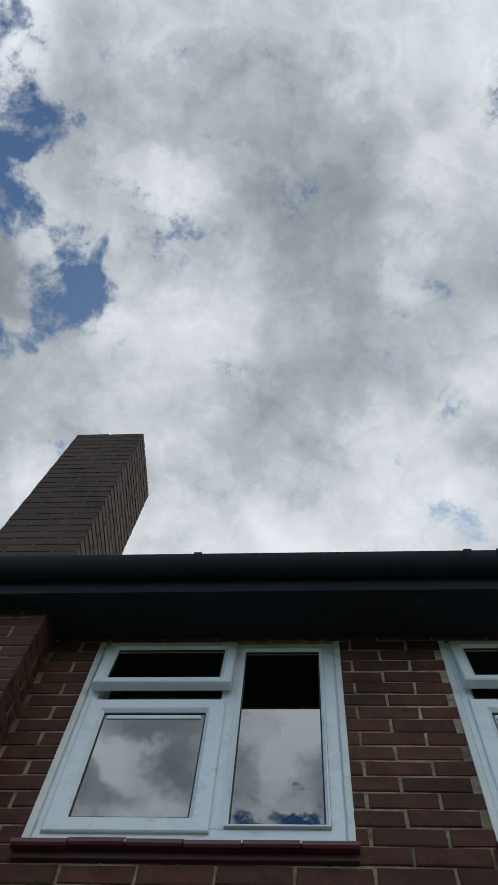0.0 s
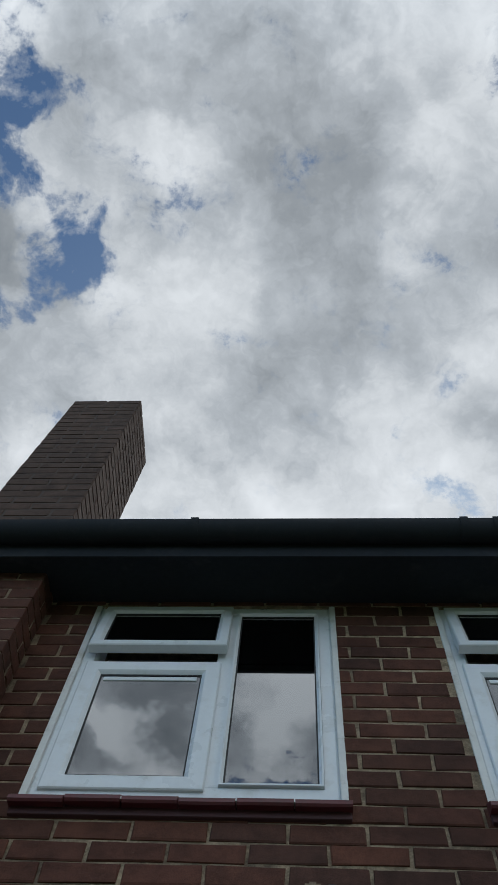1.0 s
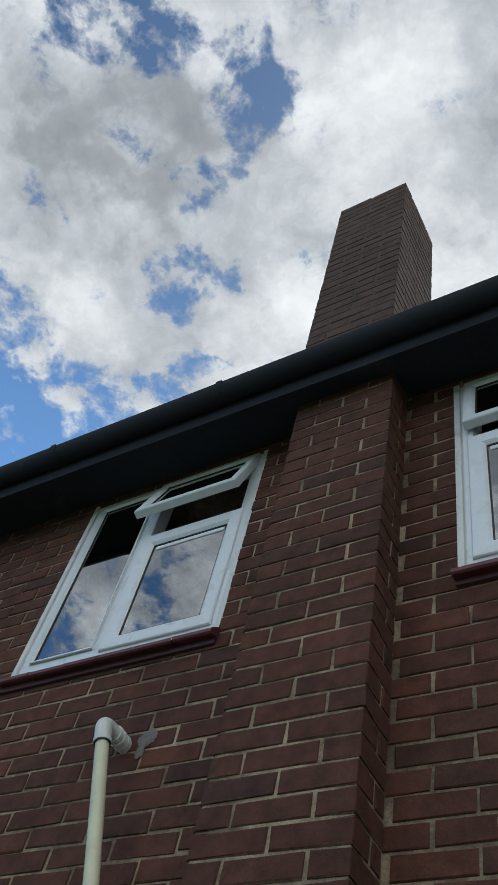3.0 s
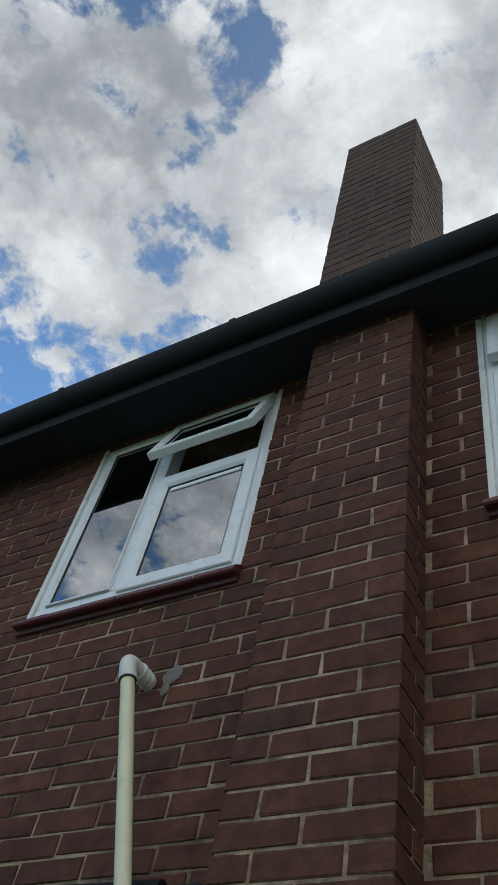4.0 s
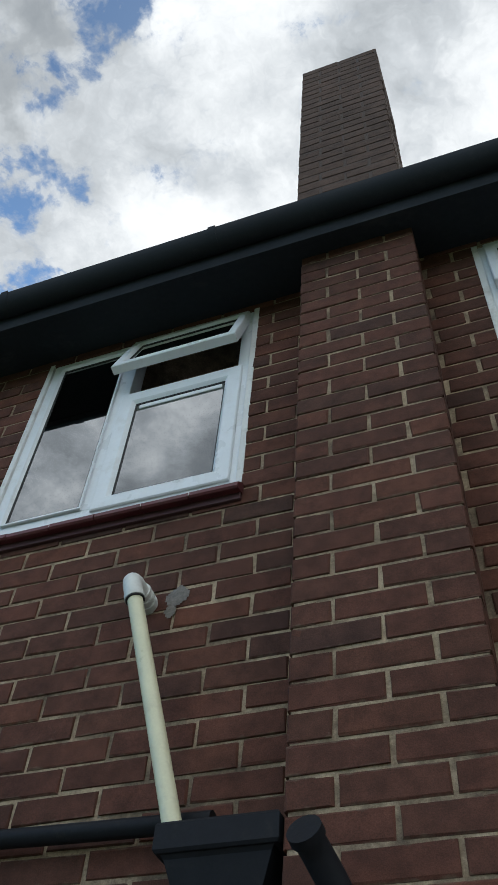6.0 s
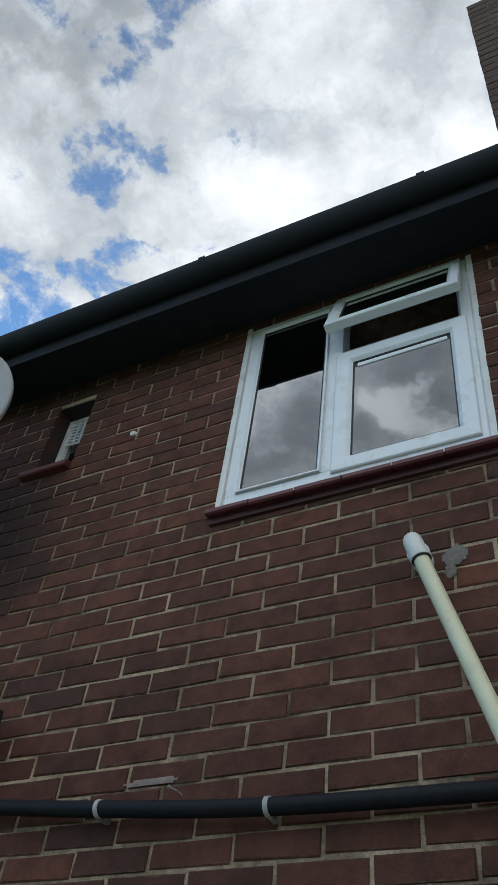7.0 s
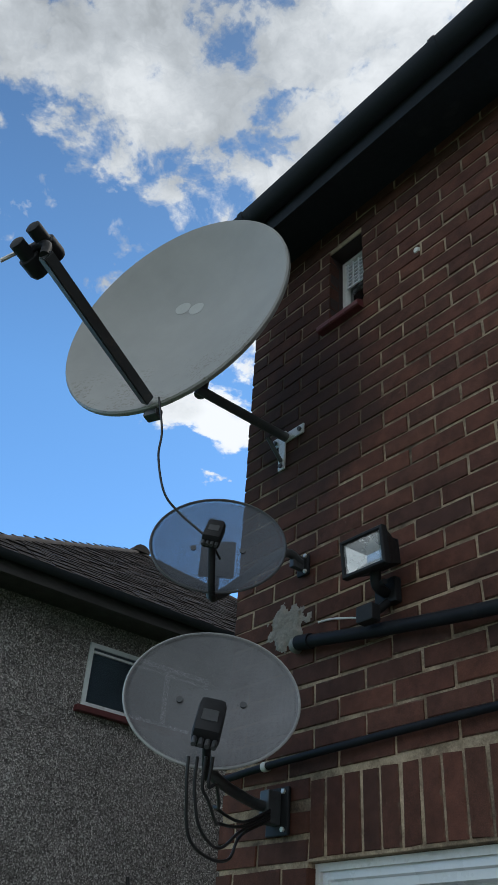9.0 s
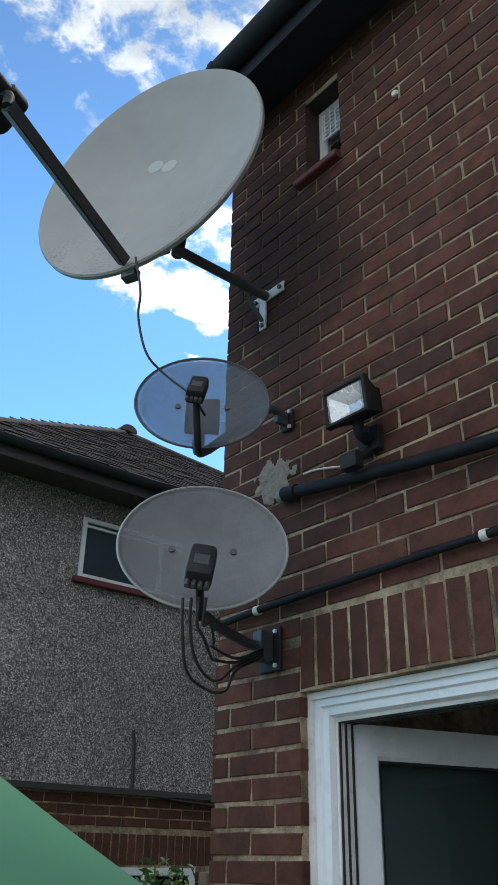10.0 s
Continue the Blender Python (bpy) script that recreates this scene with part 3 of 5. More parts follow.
under(plain_box("core", (STACK[0] + 0.003, STACK[1] - 0.003, STACK[2] + 0.003, STACK[3] - 0.003, 4.8, STACK[4] - 0.012), HAZED_MORTAR), stack, stack_inv)
stack_bricks = []
n_courses = int((STACK[4] - 4.85) / COURSE)
stack_rest = Joined()
for k in range(n_courses):
    z = STACK[4] - (k + 0.5) * COURSE
    for a, b in row_pieces(STACK[0], STACK[1], STACK[0] - (0.112 if k % 2 else 0), 0.2237, [], z):
        stack_bricks.append((b - a, pose((a + b) / 2, STACK[2], z, rnd.uniform(-0.5, 0.5), rnd.uniform(-0.4, 0.4), rnd.uniform(-0.4, 0.4))))
    for sx, rz in ((STACK[1], 90), (STACK[0], -90)):
        for a, b in row_pieces(STACK[2] + 0.002, STACK[3], STACK[2] + 0.002 - (0.112 if k % 2 == 0 else 0), 0.2237, [], z):
            m = pose(sx, (a + b) / 2, z, 0, 0, rz)
            if rz > 0:
                stack_bricks.append((b - a, m))
            else:
                stack_rest.add(brick_mesh(b - a), m)
under(stack_rest.done("brickwork", None, BRICK_STACK), stack, stack_inv)
under(plain_box("flaunching", (STACK[0] + 0.03, STACK[1] - 0.03, STACK[2] + 0.03, STACK[3] - 0.03, STACK[4] - 0.012, STACK[4] + 0.012), MORTAR, bevel=0.01), stack, stack_inv)

# ---- house shell: side wall, rooms behind the windows, roof ----
side = plain_box("wall_side", (CORNER_X + 0.008, CORNER_X + 0.25, 2.162, 8.5, 0.0, 4.95), MORTAR)
tagged(side, "brick side wall of the house", "wall", "", "structure")
for nm, dims, lab in (("room_wall", (CORNER_X + 0.252, 4.2, 5.2, 5.3, 0.0, 4.9), "plain rear wall of the rooms indoors"),
                      ("ceiling", (CORNER_X + 0.252, 4.2, 2.162, 5.198, 4.86, 4.94), "plain bedroom ceiling"),
                      ("floor_upper", (CORNER_X + 0.252, 4.2, 2.162, 5.198, 2.45, 2.62), "floor slab between the storeys"),
                      ("wall_right", (4.201, 4.35, 1.91, 8.5, 0.0, 4.95), "plain end wall"),
                      ("partition", (-1.46, -1.36, 2.162, 5.198, 2.622, 4.858), "plain partition wall between bedrooms"),
                      ("partition", (-3.30, -3.20, 2.162, 5.198, 2.622, 4.858), "plain partition wall of a small room")):
    tagged(plain_box(nm, dims, ROOM), lab, "ceiling" if nm == "ceiling" else "wall", "", "structure")


# eaves: a sloping soffit board, a fascia and a half-round gutter with joints
LIP_Y, LIP_Z, GUT_R = 1.548, 4.862, 0.056
EAVE_L, EAVE_R = -4.50, 4.6
eaves = thing("eaves", "black-painted timber eaves with boarded soffit and fascia", "eaves", (0, 1.7, 4.8), kind="structure")
ei = Matrix.Translation((0, -1.7, -4.8))
bm = prism(bmesh.new(), [(WALL_Y + 0.005, SOFFIT), (1.668, 4.735), (1.668, 4.755), (WALL_Y + 0.005, SOFFIT + 0.02)], "x", EAVE_L, EAVE_R)
under(part("soffit", bm, EAVES), eaves, ei)
bm = prism(bmesh.new(), [(1.668, 4.728), (1.646, 4.722), (1.646, 4.885), (1.668, 4.885)], "x", EAVE_L, EAVE_R)
under(part("fascia", bm, EAVES), eaves, ei)
bm = prism(bmesh.new(), [(1.668, 4.738), (1.95, 4.82), (4.0, 6.30), (4.0, 4.96), (1.668, 4.89)], "x", EAVE_L, EAVE_L + 0.03)
under(part("verge_board", bm, EAVES), eaves, ei)

gutter = thing("gutter", "black plastic half-round gutter along the eaves", "gutter", (0, 1.6, 4.85))
gi = Matrix.Translation((0, -1.6, -4.85))
gy, gz = LIP_Y + GUT_R, LIP_Z
prof = [(gy - GUT_R * math.cos(a), gz - GUT_R * math.sin(a) * 1.12) for a in [math.pi * i / 12 for i in range(13)]]
inner = [(gy - (GUT_R - 0.004) * math.cos(a), gz - (GUT_R - 0.004) * math.sin(a) * 1.12) for a in [math.pi * i / 12 for i in range(13)]]
under(part("channel", prism(bmesh.new(), prof + inner[::-1], "x", EAVE_L - 0.02, EAVE_R), GUTTER, smooth=True), gutter, gi)
big_p = [(gy - (GUT_R + 0.005) * math.cos(a), gz + 0.004 - (GUT_R + 0.005) * math.sin(a) * 1.12) for a in [math.pi * i / 12 for i in range(13)]]
for x in (-3.95, -2.78, -1.82, -0.46, 0.62, 0.75, 1.9):
    under(part("bracket", prism(bmesh.new(), big_p + [(y, z) for y, z in inner[::-1]], "x", x - 0.016, x + 0.016), GUTTER, smooth=True), gutter, gi)
roof = part("roof", prism(bmesh.new(), [(1.60, 4.90), (5.2, 7.3), (8.8, 4.9), (8.8, 4.84), (5.2, 7.22), (1.66, 4.892)], "x", EAVE_L, EAVE_R), TILE)
tagged(roof, "tiled pitched roof over the house", "roof", "", "structure")


# ---- windows ----
def white_window(name, x0, x1, z0, z1, flip, swing, label):
    """A white plastic window: a full-height fixed light beside a casement with a top-hung vent above it."""
    w = tagged(new(name), label, "window", "windows of the upper storey", "structure")
    w.location = ((x0 + x1) / 2, WALL_Y + 0.012, z0)
    W, H = x1 - x0, z1 - z0
    s = -1 if flip else 1

    def put(nm, bm, mat, parent=w, lab="", smooth=False):
        if flip:
            bmesh.ops.scale(bm, vec=(-1, 1, 1), verts=bm.verts[:])
        return part(nm, bm, mat, parent, lab, smooth)

    l, r = -W / 2, W / 2
    mull = l + 0.565 * W + 0.012                 # centre of the mullion
    bar = 0.628 * H                             # underside of the vent
    put("frame", ring(bmesh.new(), l, r, 0, H, [(0, 0.0), (0, 0.07), (0.058, 0.07), (0.058, 0.016), (0.050, 0.004), (0.046, -0.004), (0.008, -0.004)]), UPVC)
    put("mullion", box(bmesh.new(), mull - 0.032, mull + 0.032, -0.002, 0.066, 0.05, H - 0.05, 0.004), UPVC)
    put("transom", box(bmesh.new(), l + 0.052, mull - 0.034, 0.0, 0.066, bar - 0.022, bar + 0.010, 0.004), UPVC)
    # side trims, sealed against the brick
    put("trim", box(bmesh.new(), l - 0.022, l + 0.001, -0.014, 0.05, -0.004, H, 0.003), UPVC_OLD, lab="weathered edge trim")
    put("trim", box(bmesh.new(), r - 0.001, r + 0.022, -0.014, 0.05, -0.004, H, 0.003), UPVC_OLD, lab="weathered edge trim")

    def light(nm, a, b, c, d, sash, tilt=0.0, deep=0.040):
        holder = new(nm)
        holder.parent = w
        holder.location = (s * (a + b) / 2, -0.004, d)
        holder.rotation_euler = (radians(-tilt), 0, 0)
        hw, hh = (b - a) / 2, d - c
        e = sash
        if sash:
            put("sash", ring(bmesh.new(), -hw, hw, -hh, 0, [(0.0, -0.008), (0.0, deep), (e, deep), (e, -0.001), (e - 0.008, -0.008), (e - 0.014, -0.012), (0.004, -0.012)]), UPVC, holder)
        put("gasket", ring(bmesh.new(), -hw + e - 0.001, hw - e + 0.001, -hh + e - 0.001, -e + 0.001, [(0, -0.0005), (0, 0.03), (0.007, 0.03), (0.006, 0.0015)]), GASKET, holder)
        pane = put("pane", box(bmesh.new(), -hw + e + 0.002, hw - e - 0.002, 0.004, 0.008, -hh + e + 0.002, -e - 0.002), GLASS, holder, "reflecting window glass")
        pane.visible_shadow = False
        return holder

    light("fixed_light", mull + 0.030, r - 0.050, 0.052, H - 0.052, 0.012)
    light("casement", l + 0.026, mull - 0.012, 0.026, bar + 0.004, 0.066)
    put("drip_bar", box(bmesh.new(), l + 0.105, mull - 0.095, -0.004, 0.012, bar - 0.094, bar - 0.074, 0.003), UPVC)
    light("top_vent", l + 0.022, mull + 0.004, bar + 0.050, H - 0.008, 0.046, swing, 0.026)
    # handle seen through the glass
    put("handle", box(bmesh.new(), l + 0.115, l + 0.135, 0.05, 0.075, bar - 0.20, bar - 0.09, 0.004), GASKET)
    return w


white_window("window_1", *WIN["window_1"], False, 7, "white plastic window, top vent ajar, cloud reflected in its glass")
white_window("window_2", *WIN["window_2"], True, 18, "white plastic window with its top vent propped open")
white_window("window_3", *WIN["window_3"], False, 8, "white plastic window farther along the brick wall")


def tile_sill(x0, x1, z):
    st = thing("window_sill", "dark red painted tile sill under a white window", "window sill", ((x0 + x1) / 2, WALL_Y, z), "tile sills")
    n = 6
    for i in range(n):
        a, b = x0 + (x1 - x0) * i / n, x0 + (x1 - x0) * (i + 1) / n
        c = (x0 + x1) / 2
        dy, dz = rnd.uniform(-0.003, 0.003), rnd.uniform(-0.003, 0.001)
        bm = prism(bmesh.new(), [(0.05, dz), (0.004, dz - 0.004), (-0.040 + dy, dz - 0.040), (-0.047 + dy, dz - 0.048), (-0.047 + dy, dz - 0.062), (-0.040 + dy, dz - 0.067), (0.05, dz - 0.045)], "x", a - c + 0.002, b - c - 0.002)
        part("tile", bm, SILL, st)
        if i in (2, 4, 5):
            part("joint", prism(bmesh.new(), [(0.0, -0.009), (-0.041, -0.044), (-0.0455, -0.051), (-0.0455, -0.060), (0.0, -0.040)], "x", a - c - 0.0022, a - c + 0.0022), UPVC_OLD, st, "pale sealant in a tile joint")
    # strip below the tiles, its dark colour standing for the shade they cast
    part("bed", box(bmesh.new(), x0 - (x0 + x1) / 2 + 0.004, x1 - (x0 + x1) / 2 - 0.004, -0.014, 0.045, -0.088, -0.058, 0.004), SILL_SHADE, st, "strip under the tiles, coloured dark as their shade")
    return st


for a, b, c, d in WIN.values():
    tile_sill(a - 0.030, b + 0.030, c)

# the small window near the corner
sw = tagged(new("window_4"), "small deep-set window with slatted vent at the top", "window", "", "structure")
sw.location = ((SMALL[0] + SMALL[1]) / 2, 1.985, SMALL[2])
sW, sH = (SMALL[1] - SMALL[0]) / 2, SMALL[3] - SMALL[2]
part("frame", ring(bmesh.new(), -sW + 0.004, sW - 0.004, 0.004, sH - 0.004, [(0, 0), (0, 0.05), (0.024, 0.05), (0.024, 0.012), (0.018, 0.0)]), UPVC_OLD, sw)
pn = part("pane", box(bmesh.new(), -sW + 0.024, sW - 0.024, 0.026, 0.030, 0.024, sH - 0.024), GLASS, sw)
pn.visible_shadow = False
for i in range(7):
    z = sH * 0.58 + i * 0.022
    part("slat", box(bmesh.new(), -sW + 0.022, sW - 0.022, 0.004, 0.012, z, z + 0.009, 0.001), UPVC, sw)
for i in range(5):
    x = -sW + 0.030 + i * 0.034
    part("slat_rib", box(bmesh.new(), x, x + 0.006, 0.001, 0.009, sH * 0.57, sH * 0.94), UPVC, sw)
REVEAL = surface("dark_reveal", (0.032, 0.019, 0.018), 0.85, vary=0.4, scale=20, bump=0.5)
part("reveal", ring(bmesh.new(), -sW - 0.001, sW + 0.001, -0.001, sH + 0.001, [(0, -0.076), (0, 0.06), (0.004, 0.06), (0.004, -0.076)]), REVEAL, sw, "dark brick reveal")
ss = thing("window_sill", "dark red painted brick sill under the small window", "window sill", (SMALL[0], WALL_Y, SMALL[2]))
for i in range(3):
    part("tile", prism(bmesh.new(), [(0.09, 0.0), (0.0, -0.004), (-0.034, -0.020), (-0.036, -0.026), (-0.036, -0.044), (-0.030, -0.050), (0.09, -0.050)], "x", -0.040 + i * 0.083, 0.0415 + i * 0.083), SILL, ss)

# ---- patio door ----
dr = tagged(new("door_1"), "white plastic patio door, its leaf standing open inwards", "door", "", "structure")
dr.location = (DOOR[0], 1.945, 0.0)
DW, DH = DOOR[1] - DOOR[0], DOOR[3]
part("frame", ring(bmesh.new(), 0.004, DW - 0.004, -0.4, DH - 0.006, [(0, 0.0), (0, 0.11), (0.075, 0.11), (0.075, 0.030), (0.068, 0.012), (0.045, 0.010), (0.040, 0.0)]), UPVC, dr)
part("outer_bead", ring(bmesh.new(), 0.0, DW, -0.4, DH - 0.002, [(0, -0.012), (0, 0.03), (0.022, 0.03), (0.022, -0.012)]), UPVC_OLD, dr)
part("inner_jamb", ring(bmesh.new(), 0.074, DW - 0.074, -0.4, DH - 0.08, [(0, 0.032), (0, 0.11), (0.012, 0.11), (0.012, 0.036)]), UPVC_OLD, dr)
for gy0 in (0.040, 0.066, 0.094):
    part("gasket", ring(bmesh.new(), 0.0855, DW - 0.0855, -0.4, DH - 0.0915, [(0, gy0), (0, gy0 + 0.008), (0.005, gy0 + 0.007), (0.005, gy0 + 0.001)]), GASKET, dr)
leaf = new("leaf")
leaf.parent, leaf.location, leaf.rotation_euler = dr, (0.082, 0.100, 0.0), (0, 0, radians(74))
part("leaf_frame", ring(bmesh.new(), 0.0, 0.80, 0.03, DH - 0.09, [(0, 0), (0, 0.06), (0.105, 0.06), (0.105, 0.014), (0.092, 0.0)]), UPVC, leaf)
gp = part("pane", box(bmesh.new(), 0.104, 0.696, 0.026, 0.032, 0.134, DH - 0.194), CLEAR, leaf)
gp.visible_shadow = False
part("leaf_gasket", ring(bmesh.new(), 0.104, 0.696, 0.134, DH - 0.194, [(0, 0.012), (0, 0.04), (0.008, 0.04), (0.008, 0.014)]), GASKET, leaf)

BLIND_GREY = surface("grey_green_blind", (0.34, 0.42, 0.41), 0.6, vary=0.12, scale=3)
first = part("blind_slat", prism(bmesh.new(), [(0.074, -0.013), (0.082, 0.012), (0.084, 0.012), (0.076, -0.013)], "x", 0.09, 0.71), BLIND_GREY, leaf, "grey-green venetian blind slat")
first.location.z = 0.16
for i in range(1, 76):
    sl = new("blind_slat", first.data)
    sl.parent, sl.location = leaf, (0, 0, 0.16 + i * 0.023)

# ---- marks on the wall ----
cap = thing("wall_plug", "small pale plastic plug set in the brickwork", "wall plug", (-3.196, 1.8985, 4.272))
part("plug", tube(bmesh.new(), [(0, 0.004, 0), (0, -0.006, 0)], [0.016, 0.012], 10), FITTING, cap, "", True)
hook = thing("nail", "bent pale nail sticking out of a mortar joint", "nail", (-2.648, 1.90, 2.684))
part("shank", tube(bmesh.new(), bend([(0, 0.01, 0), (-0.005, -0.02, 0.003), (-0.02, -0.035, 0.008)], 4), 0.003, 8), WORN, hook, "", True)
part("head", tube(bmesh.new(), [(-0.02, -0.035, 0.008), (-0.023, -0.038, 0.009)], 0.006, 8), WORN, hook, "", True)


def daub(name, x, z, w, h, mat, label, seed, thick=0.003, cell=0.006, y=WALL_Y - 0.0018):
    """A ragged thin daub stuck on the brick face, its rim run down to the wall."""
    keep = {}
    nx, nz = int(w * 1.5 / cell), int(h * 1.5 / cell)
    for i in range(-nx, nx + 1):
        for k in range(-nz, nz + 1):
            u, v = i * cell, k * cell
            f = 1.0 - ((u / w) ** 2 + (v / h) ** 2) ** 0.5 + 0.20 * noise.noise(Vector((u * 28 + seed, v * 28, seed * 1.7))) * 2 + 0.10 * noise.noise(Vector((u * 95, v * 95 + seed, seed)))
            keep[i, k] = f
    bm = bmesh.new()
    verts = {}

    def vert(i, k):
        if (i, k) not in verts:
            f = min(keep.get((i + a, k + c), -1) for a in (0, -1) for c in (0, -1))
            d = thick * min(1.0, max(0.0, f) * 5) * (0.7 + 0.6 * noise.noise(Vector((i * 0.5, k * 0.5, seed))))
            verts[i, k] = bm.verts.new((i * cell, -max(0.0002, d), k * cell))
        return verts[i, k]

    for (i, k), f in keep.items():
        if f > 0:
            bm.faces.new((vert(i, k), vert(i + 1, k), vert(i + 1, k + 1), vert(i, k + 1)))
    ob = part(name, bm, mat, smooth=True)
    ob.location = (x, y, z)
    return tagged(ob, label, "mortar smear")


PALE = surface("pale_paint_scuff", (0.21, 0.165, 0.145), 0.8, vary=0.4, scale=40)
DULL = surface("grey_mortar_smear", (0.17, 0.155, 0.14), 0.95, vary=0.4, scale=35, bump=0.7, dist=0.004)
daub("paint_scuff", -2.755, 2.728, 0.085, 0.010, PALE, "pale paint scuff along one brick", 3)
daub("mortar_smear", -1.898, 3.275, 0.030, 0.034, DULL, "grey mortar smear beside the pipe elbow", 5)
daub("mortar_smear", -1.915, 3.222, 0.018, 0.022, DULL, "small grey mortar smear under the elbow", 6)
daub("mortar_smear", -0.44, 3.30, 0.022, 0.018, DULL, "grey mortar blob on the wall under a window", 7)

# ---- pipes on the wall ----
def run_pipe(name, pts, r, mat, label, category="pipe", smooth_line=False):
    p = thing(name, label, category, pts[0])
    o = Vector(pts[0])
    line = [Vector(q) - o for q in (bend(pts) if smooth_line else pts)]
    part("pipe", tube(bmesh.new(), line, r, 16), mat, p, smooth=True)
    return p, o


PX0, PX1 = Vector((-1.973, 1.775, 3.235)), Vector((-1.757, 1.784, 2.545))
cream, o = run_pipe("overflow_pipe", [PX0, PX1], 0.0215, CREAM, "cream plastic waste pipe slanting down into the black hopper", "waste pipe")
d = (PX1 - PX0).normalized()
elbow = bend([Vector((-1.984, 1.905, 3.262)) - o, Vector((-1.983, 1.83, 3.262)) - o, Vector((-1.981, 1.797, 3.259)) - o, Vector((-1.977, 1.778, 3.245)) - o, d * 0.05], 6)
part("elbow", tube(bmesh.new(), elbow, 0.0265, 16), FITTING, cream, "grey-white elbow fitting", True)
part("collar", tube(bmesh.new(), [d * 0.040, d * 0.056], 0.0285, 16), FITTING, cream, "", True)
part("seal_ring", tube(bmesh.new(), [d * 0.056, d * 0.060], 0.0262, 16), GASKET, cream, "", True)
for i in range(3):
    y = 1.835 + i * 0.022
    part("thread", tube(bmesh.new(), [Vector((-1.983, y, 3.262)) - o, Vector((-1.983, y + 0.010, 3.262)) - o], 0.0315 - 0.001 * i, 16), FITTING, cream, "", True)

drain_pts = [(-1.70, 1.850, 2.590), (-2.37, 1.852, 2.609), (-2.86, 1.853, 2.648), (-3.30, 1.856, 2.698), (-3.78, 1.862, 2.768)]
drain, o = run_pipe("drain_pipe", drain_pts, 0.0215, BLACKPIPE, "black plastic drain pipe clipped along the brick wall", "drain pipe", True)
for x, z in ((-2.372, 2.609), (-2.862, 2.648)):
    c = Vector((x, 1.852, z)) - o
    part("clip", tube(bmesh.new(), [c - Vector((0.006, 0, 0)), c + Vector((0.006, 0, 0))], 0.0238, 16), CLIPGREY, drain, "pale plastic pipe clip", True)
    part("clip_foot", box(bmesh.new(), c.x - 0.008, c.x + 0.008, 0.016, 0.048, c.z - 0.022, c.z + 0.012, 0.002), WORN, drain)
e = Vector((-3.78, 1.862, 2.768)) - o
part("socket", tube(bmesh.new(), [e + Vector((0.045, 0, -0.006)), e - Vector((0.02, 0, -0.003))], 0.0265, 16), BLACKPIPE, drain, "", True)
part("elbow", tube(bmesh.new(), bend([e, e + Vector((-0.035, 0.004, 0.004)), e + Vector((-0.055, 0.022, 0.006)), e + Vector((-0.060, 0.052, 0.008))], 5), 0.0235, 16), WORN, drain, "grey worn elbow into the wall", True)

cond_pts = [(-4.20, 1.872, 2.372), (-3.95, 1.872, 2.386), (-3.45, 1.873, 2.398), (-3.00, 1.873, 2.404), (-2.10, 1.874, 2.406), (-1.50, 1.874, 2.408)]
cond, o = run_pipe("conduit", cond_pts, 0.0125, BLACKPIPE, "thin black conduit running along the wall over the door", "conduit", True)
for x, z in ((-3.955, 2.386), (-3.003, 2.404), (-2.05, 2.406)):
    c = Vector((x, 1.873, z)) - o
    part("clip", tube(bmesh.new(), [c - Vector((0.011, 0, 0)), c + Vector((0.011, 0, 0))], 0.0165, 14), CABLE_W, cond, "white plastic clip", True)

# filler daubed on the bricks round the drain's elbow
daub("mortar_patch", -3.905, 2.862, 0.105, 0.082, FILLER, "pale ragged filler patch where a pipe enters the wall", 3.3, 0.010)

# hopper head
hop = thing("hopper", "black plastic rainwater hopper fixed to the wall beside the chimney breast", "rainwater hopper", (-1.642, 1.825, 2.42))


def frustum(bm, levels, wall=0.0):
    """Stacked rectangles (half-width, y0, y1, z), joined into a tapering box."""
    loops = [[bm.verts.new(c) for c in ((-w, a, z), (w, a, z), (w, b, z), (-w, b, z))] for w, a, b, z in levels]
    for p, q in zip(loops, loops[1:]):
        for k in range(4):
            bm.faces.new((p[k], p[(k + 1) % 4], q[(k + 1) % 4], q[k]))
    bm.faces.new(loops[0])
    bm.faces.new(loops[-1])
    return bm


part("bowl", frustum(bmesh.new(), [(0.045, -0.02, 0.070, -0.16), (0.050, -0.03, 0.072, -0.12), (0.112, -0.072, 0.073, 0.052), (0.118, -0.078, 0.073, 0.060)]), BLACKPIPE, hop)
part("rim", frustum(bmesh.new(), [(0.127, -0.085, 0.073, 0.060), (0.131, -0.090, 0.074, 0.066), (0.131, -0.090, 0.074, 0.115), (0.127, -0.086, 0.073, 0.121), (0.118, -0.076, 0.068, 0.121), (0.112, -0.068, 0.062, 0.07)]), BLACKPIPE, hop)
part("outlet", tube(bmesh.new(), [(0, 0.035, -0.13), (0, 0.035, -2.42)], 0.036, 20), BLACKPIPE, hop, "", True)

# a black stub with a cap low on the breast, and the waste pipe by the next window
stub = thing("pipe_stub", "short black capped pipe stub on the chimney breast", "pipe stub", (-1.405, 1.66, 2.40))
part("pipe", tube(bmesh.new(), bend([(0.03, 0.05, -0.12), (0.022, 0.03, -0.05), (0.0, -0.01, 0.0), (-0.01, -0.045, 0.02)], 5), 0.028, 16), BLACKPIPE, stub, "", True)
part("cap", tube(bmesh.new(), [(-0.010, -0.045, 0.020), (-0.013, -0.062, 0.028)], 0.033, 16), BLACKPIPE, stub, "", True)
part("boss", tube(bmesh.new(), [(0.03, 0.05, -0.13), (0.03, 0.02, -0.10)], [0.05, 0.034], 16), BLACKPIPE, stub, "", True)

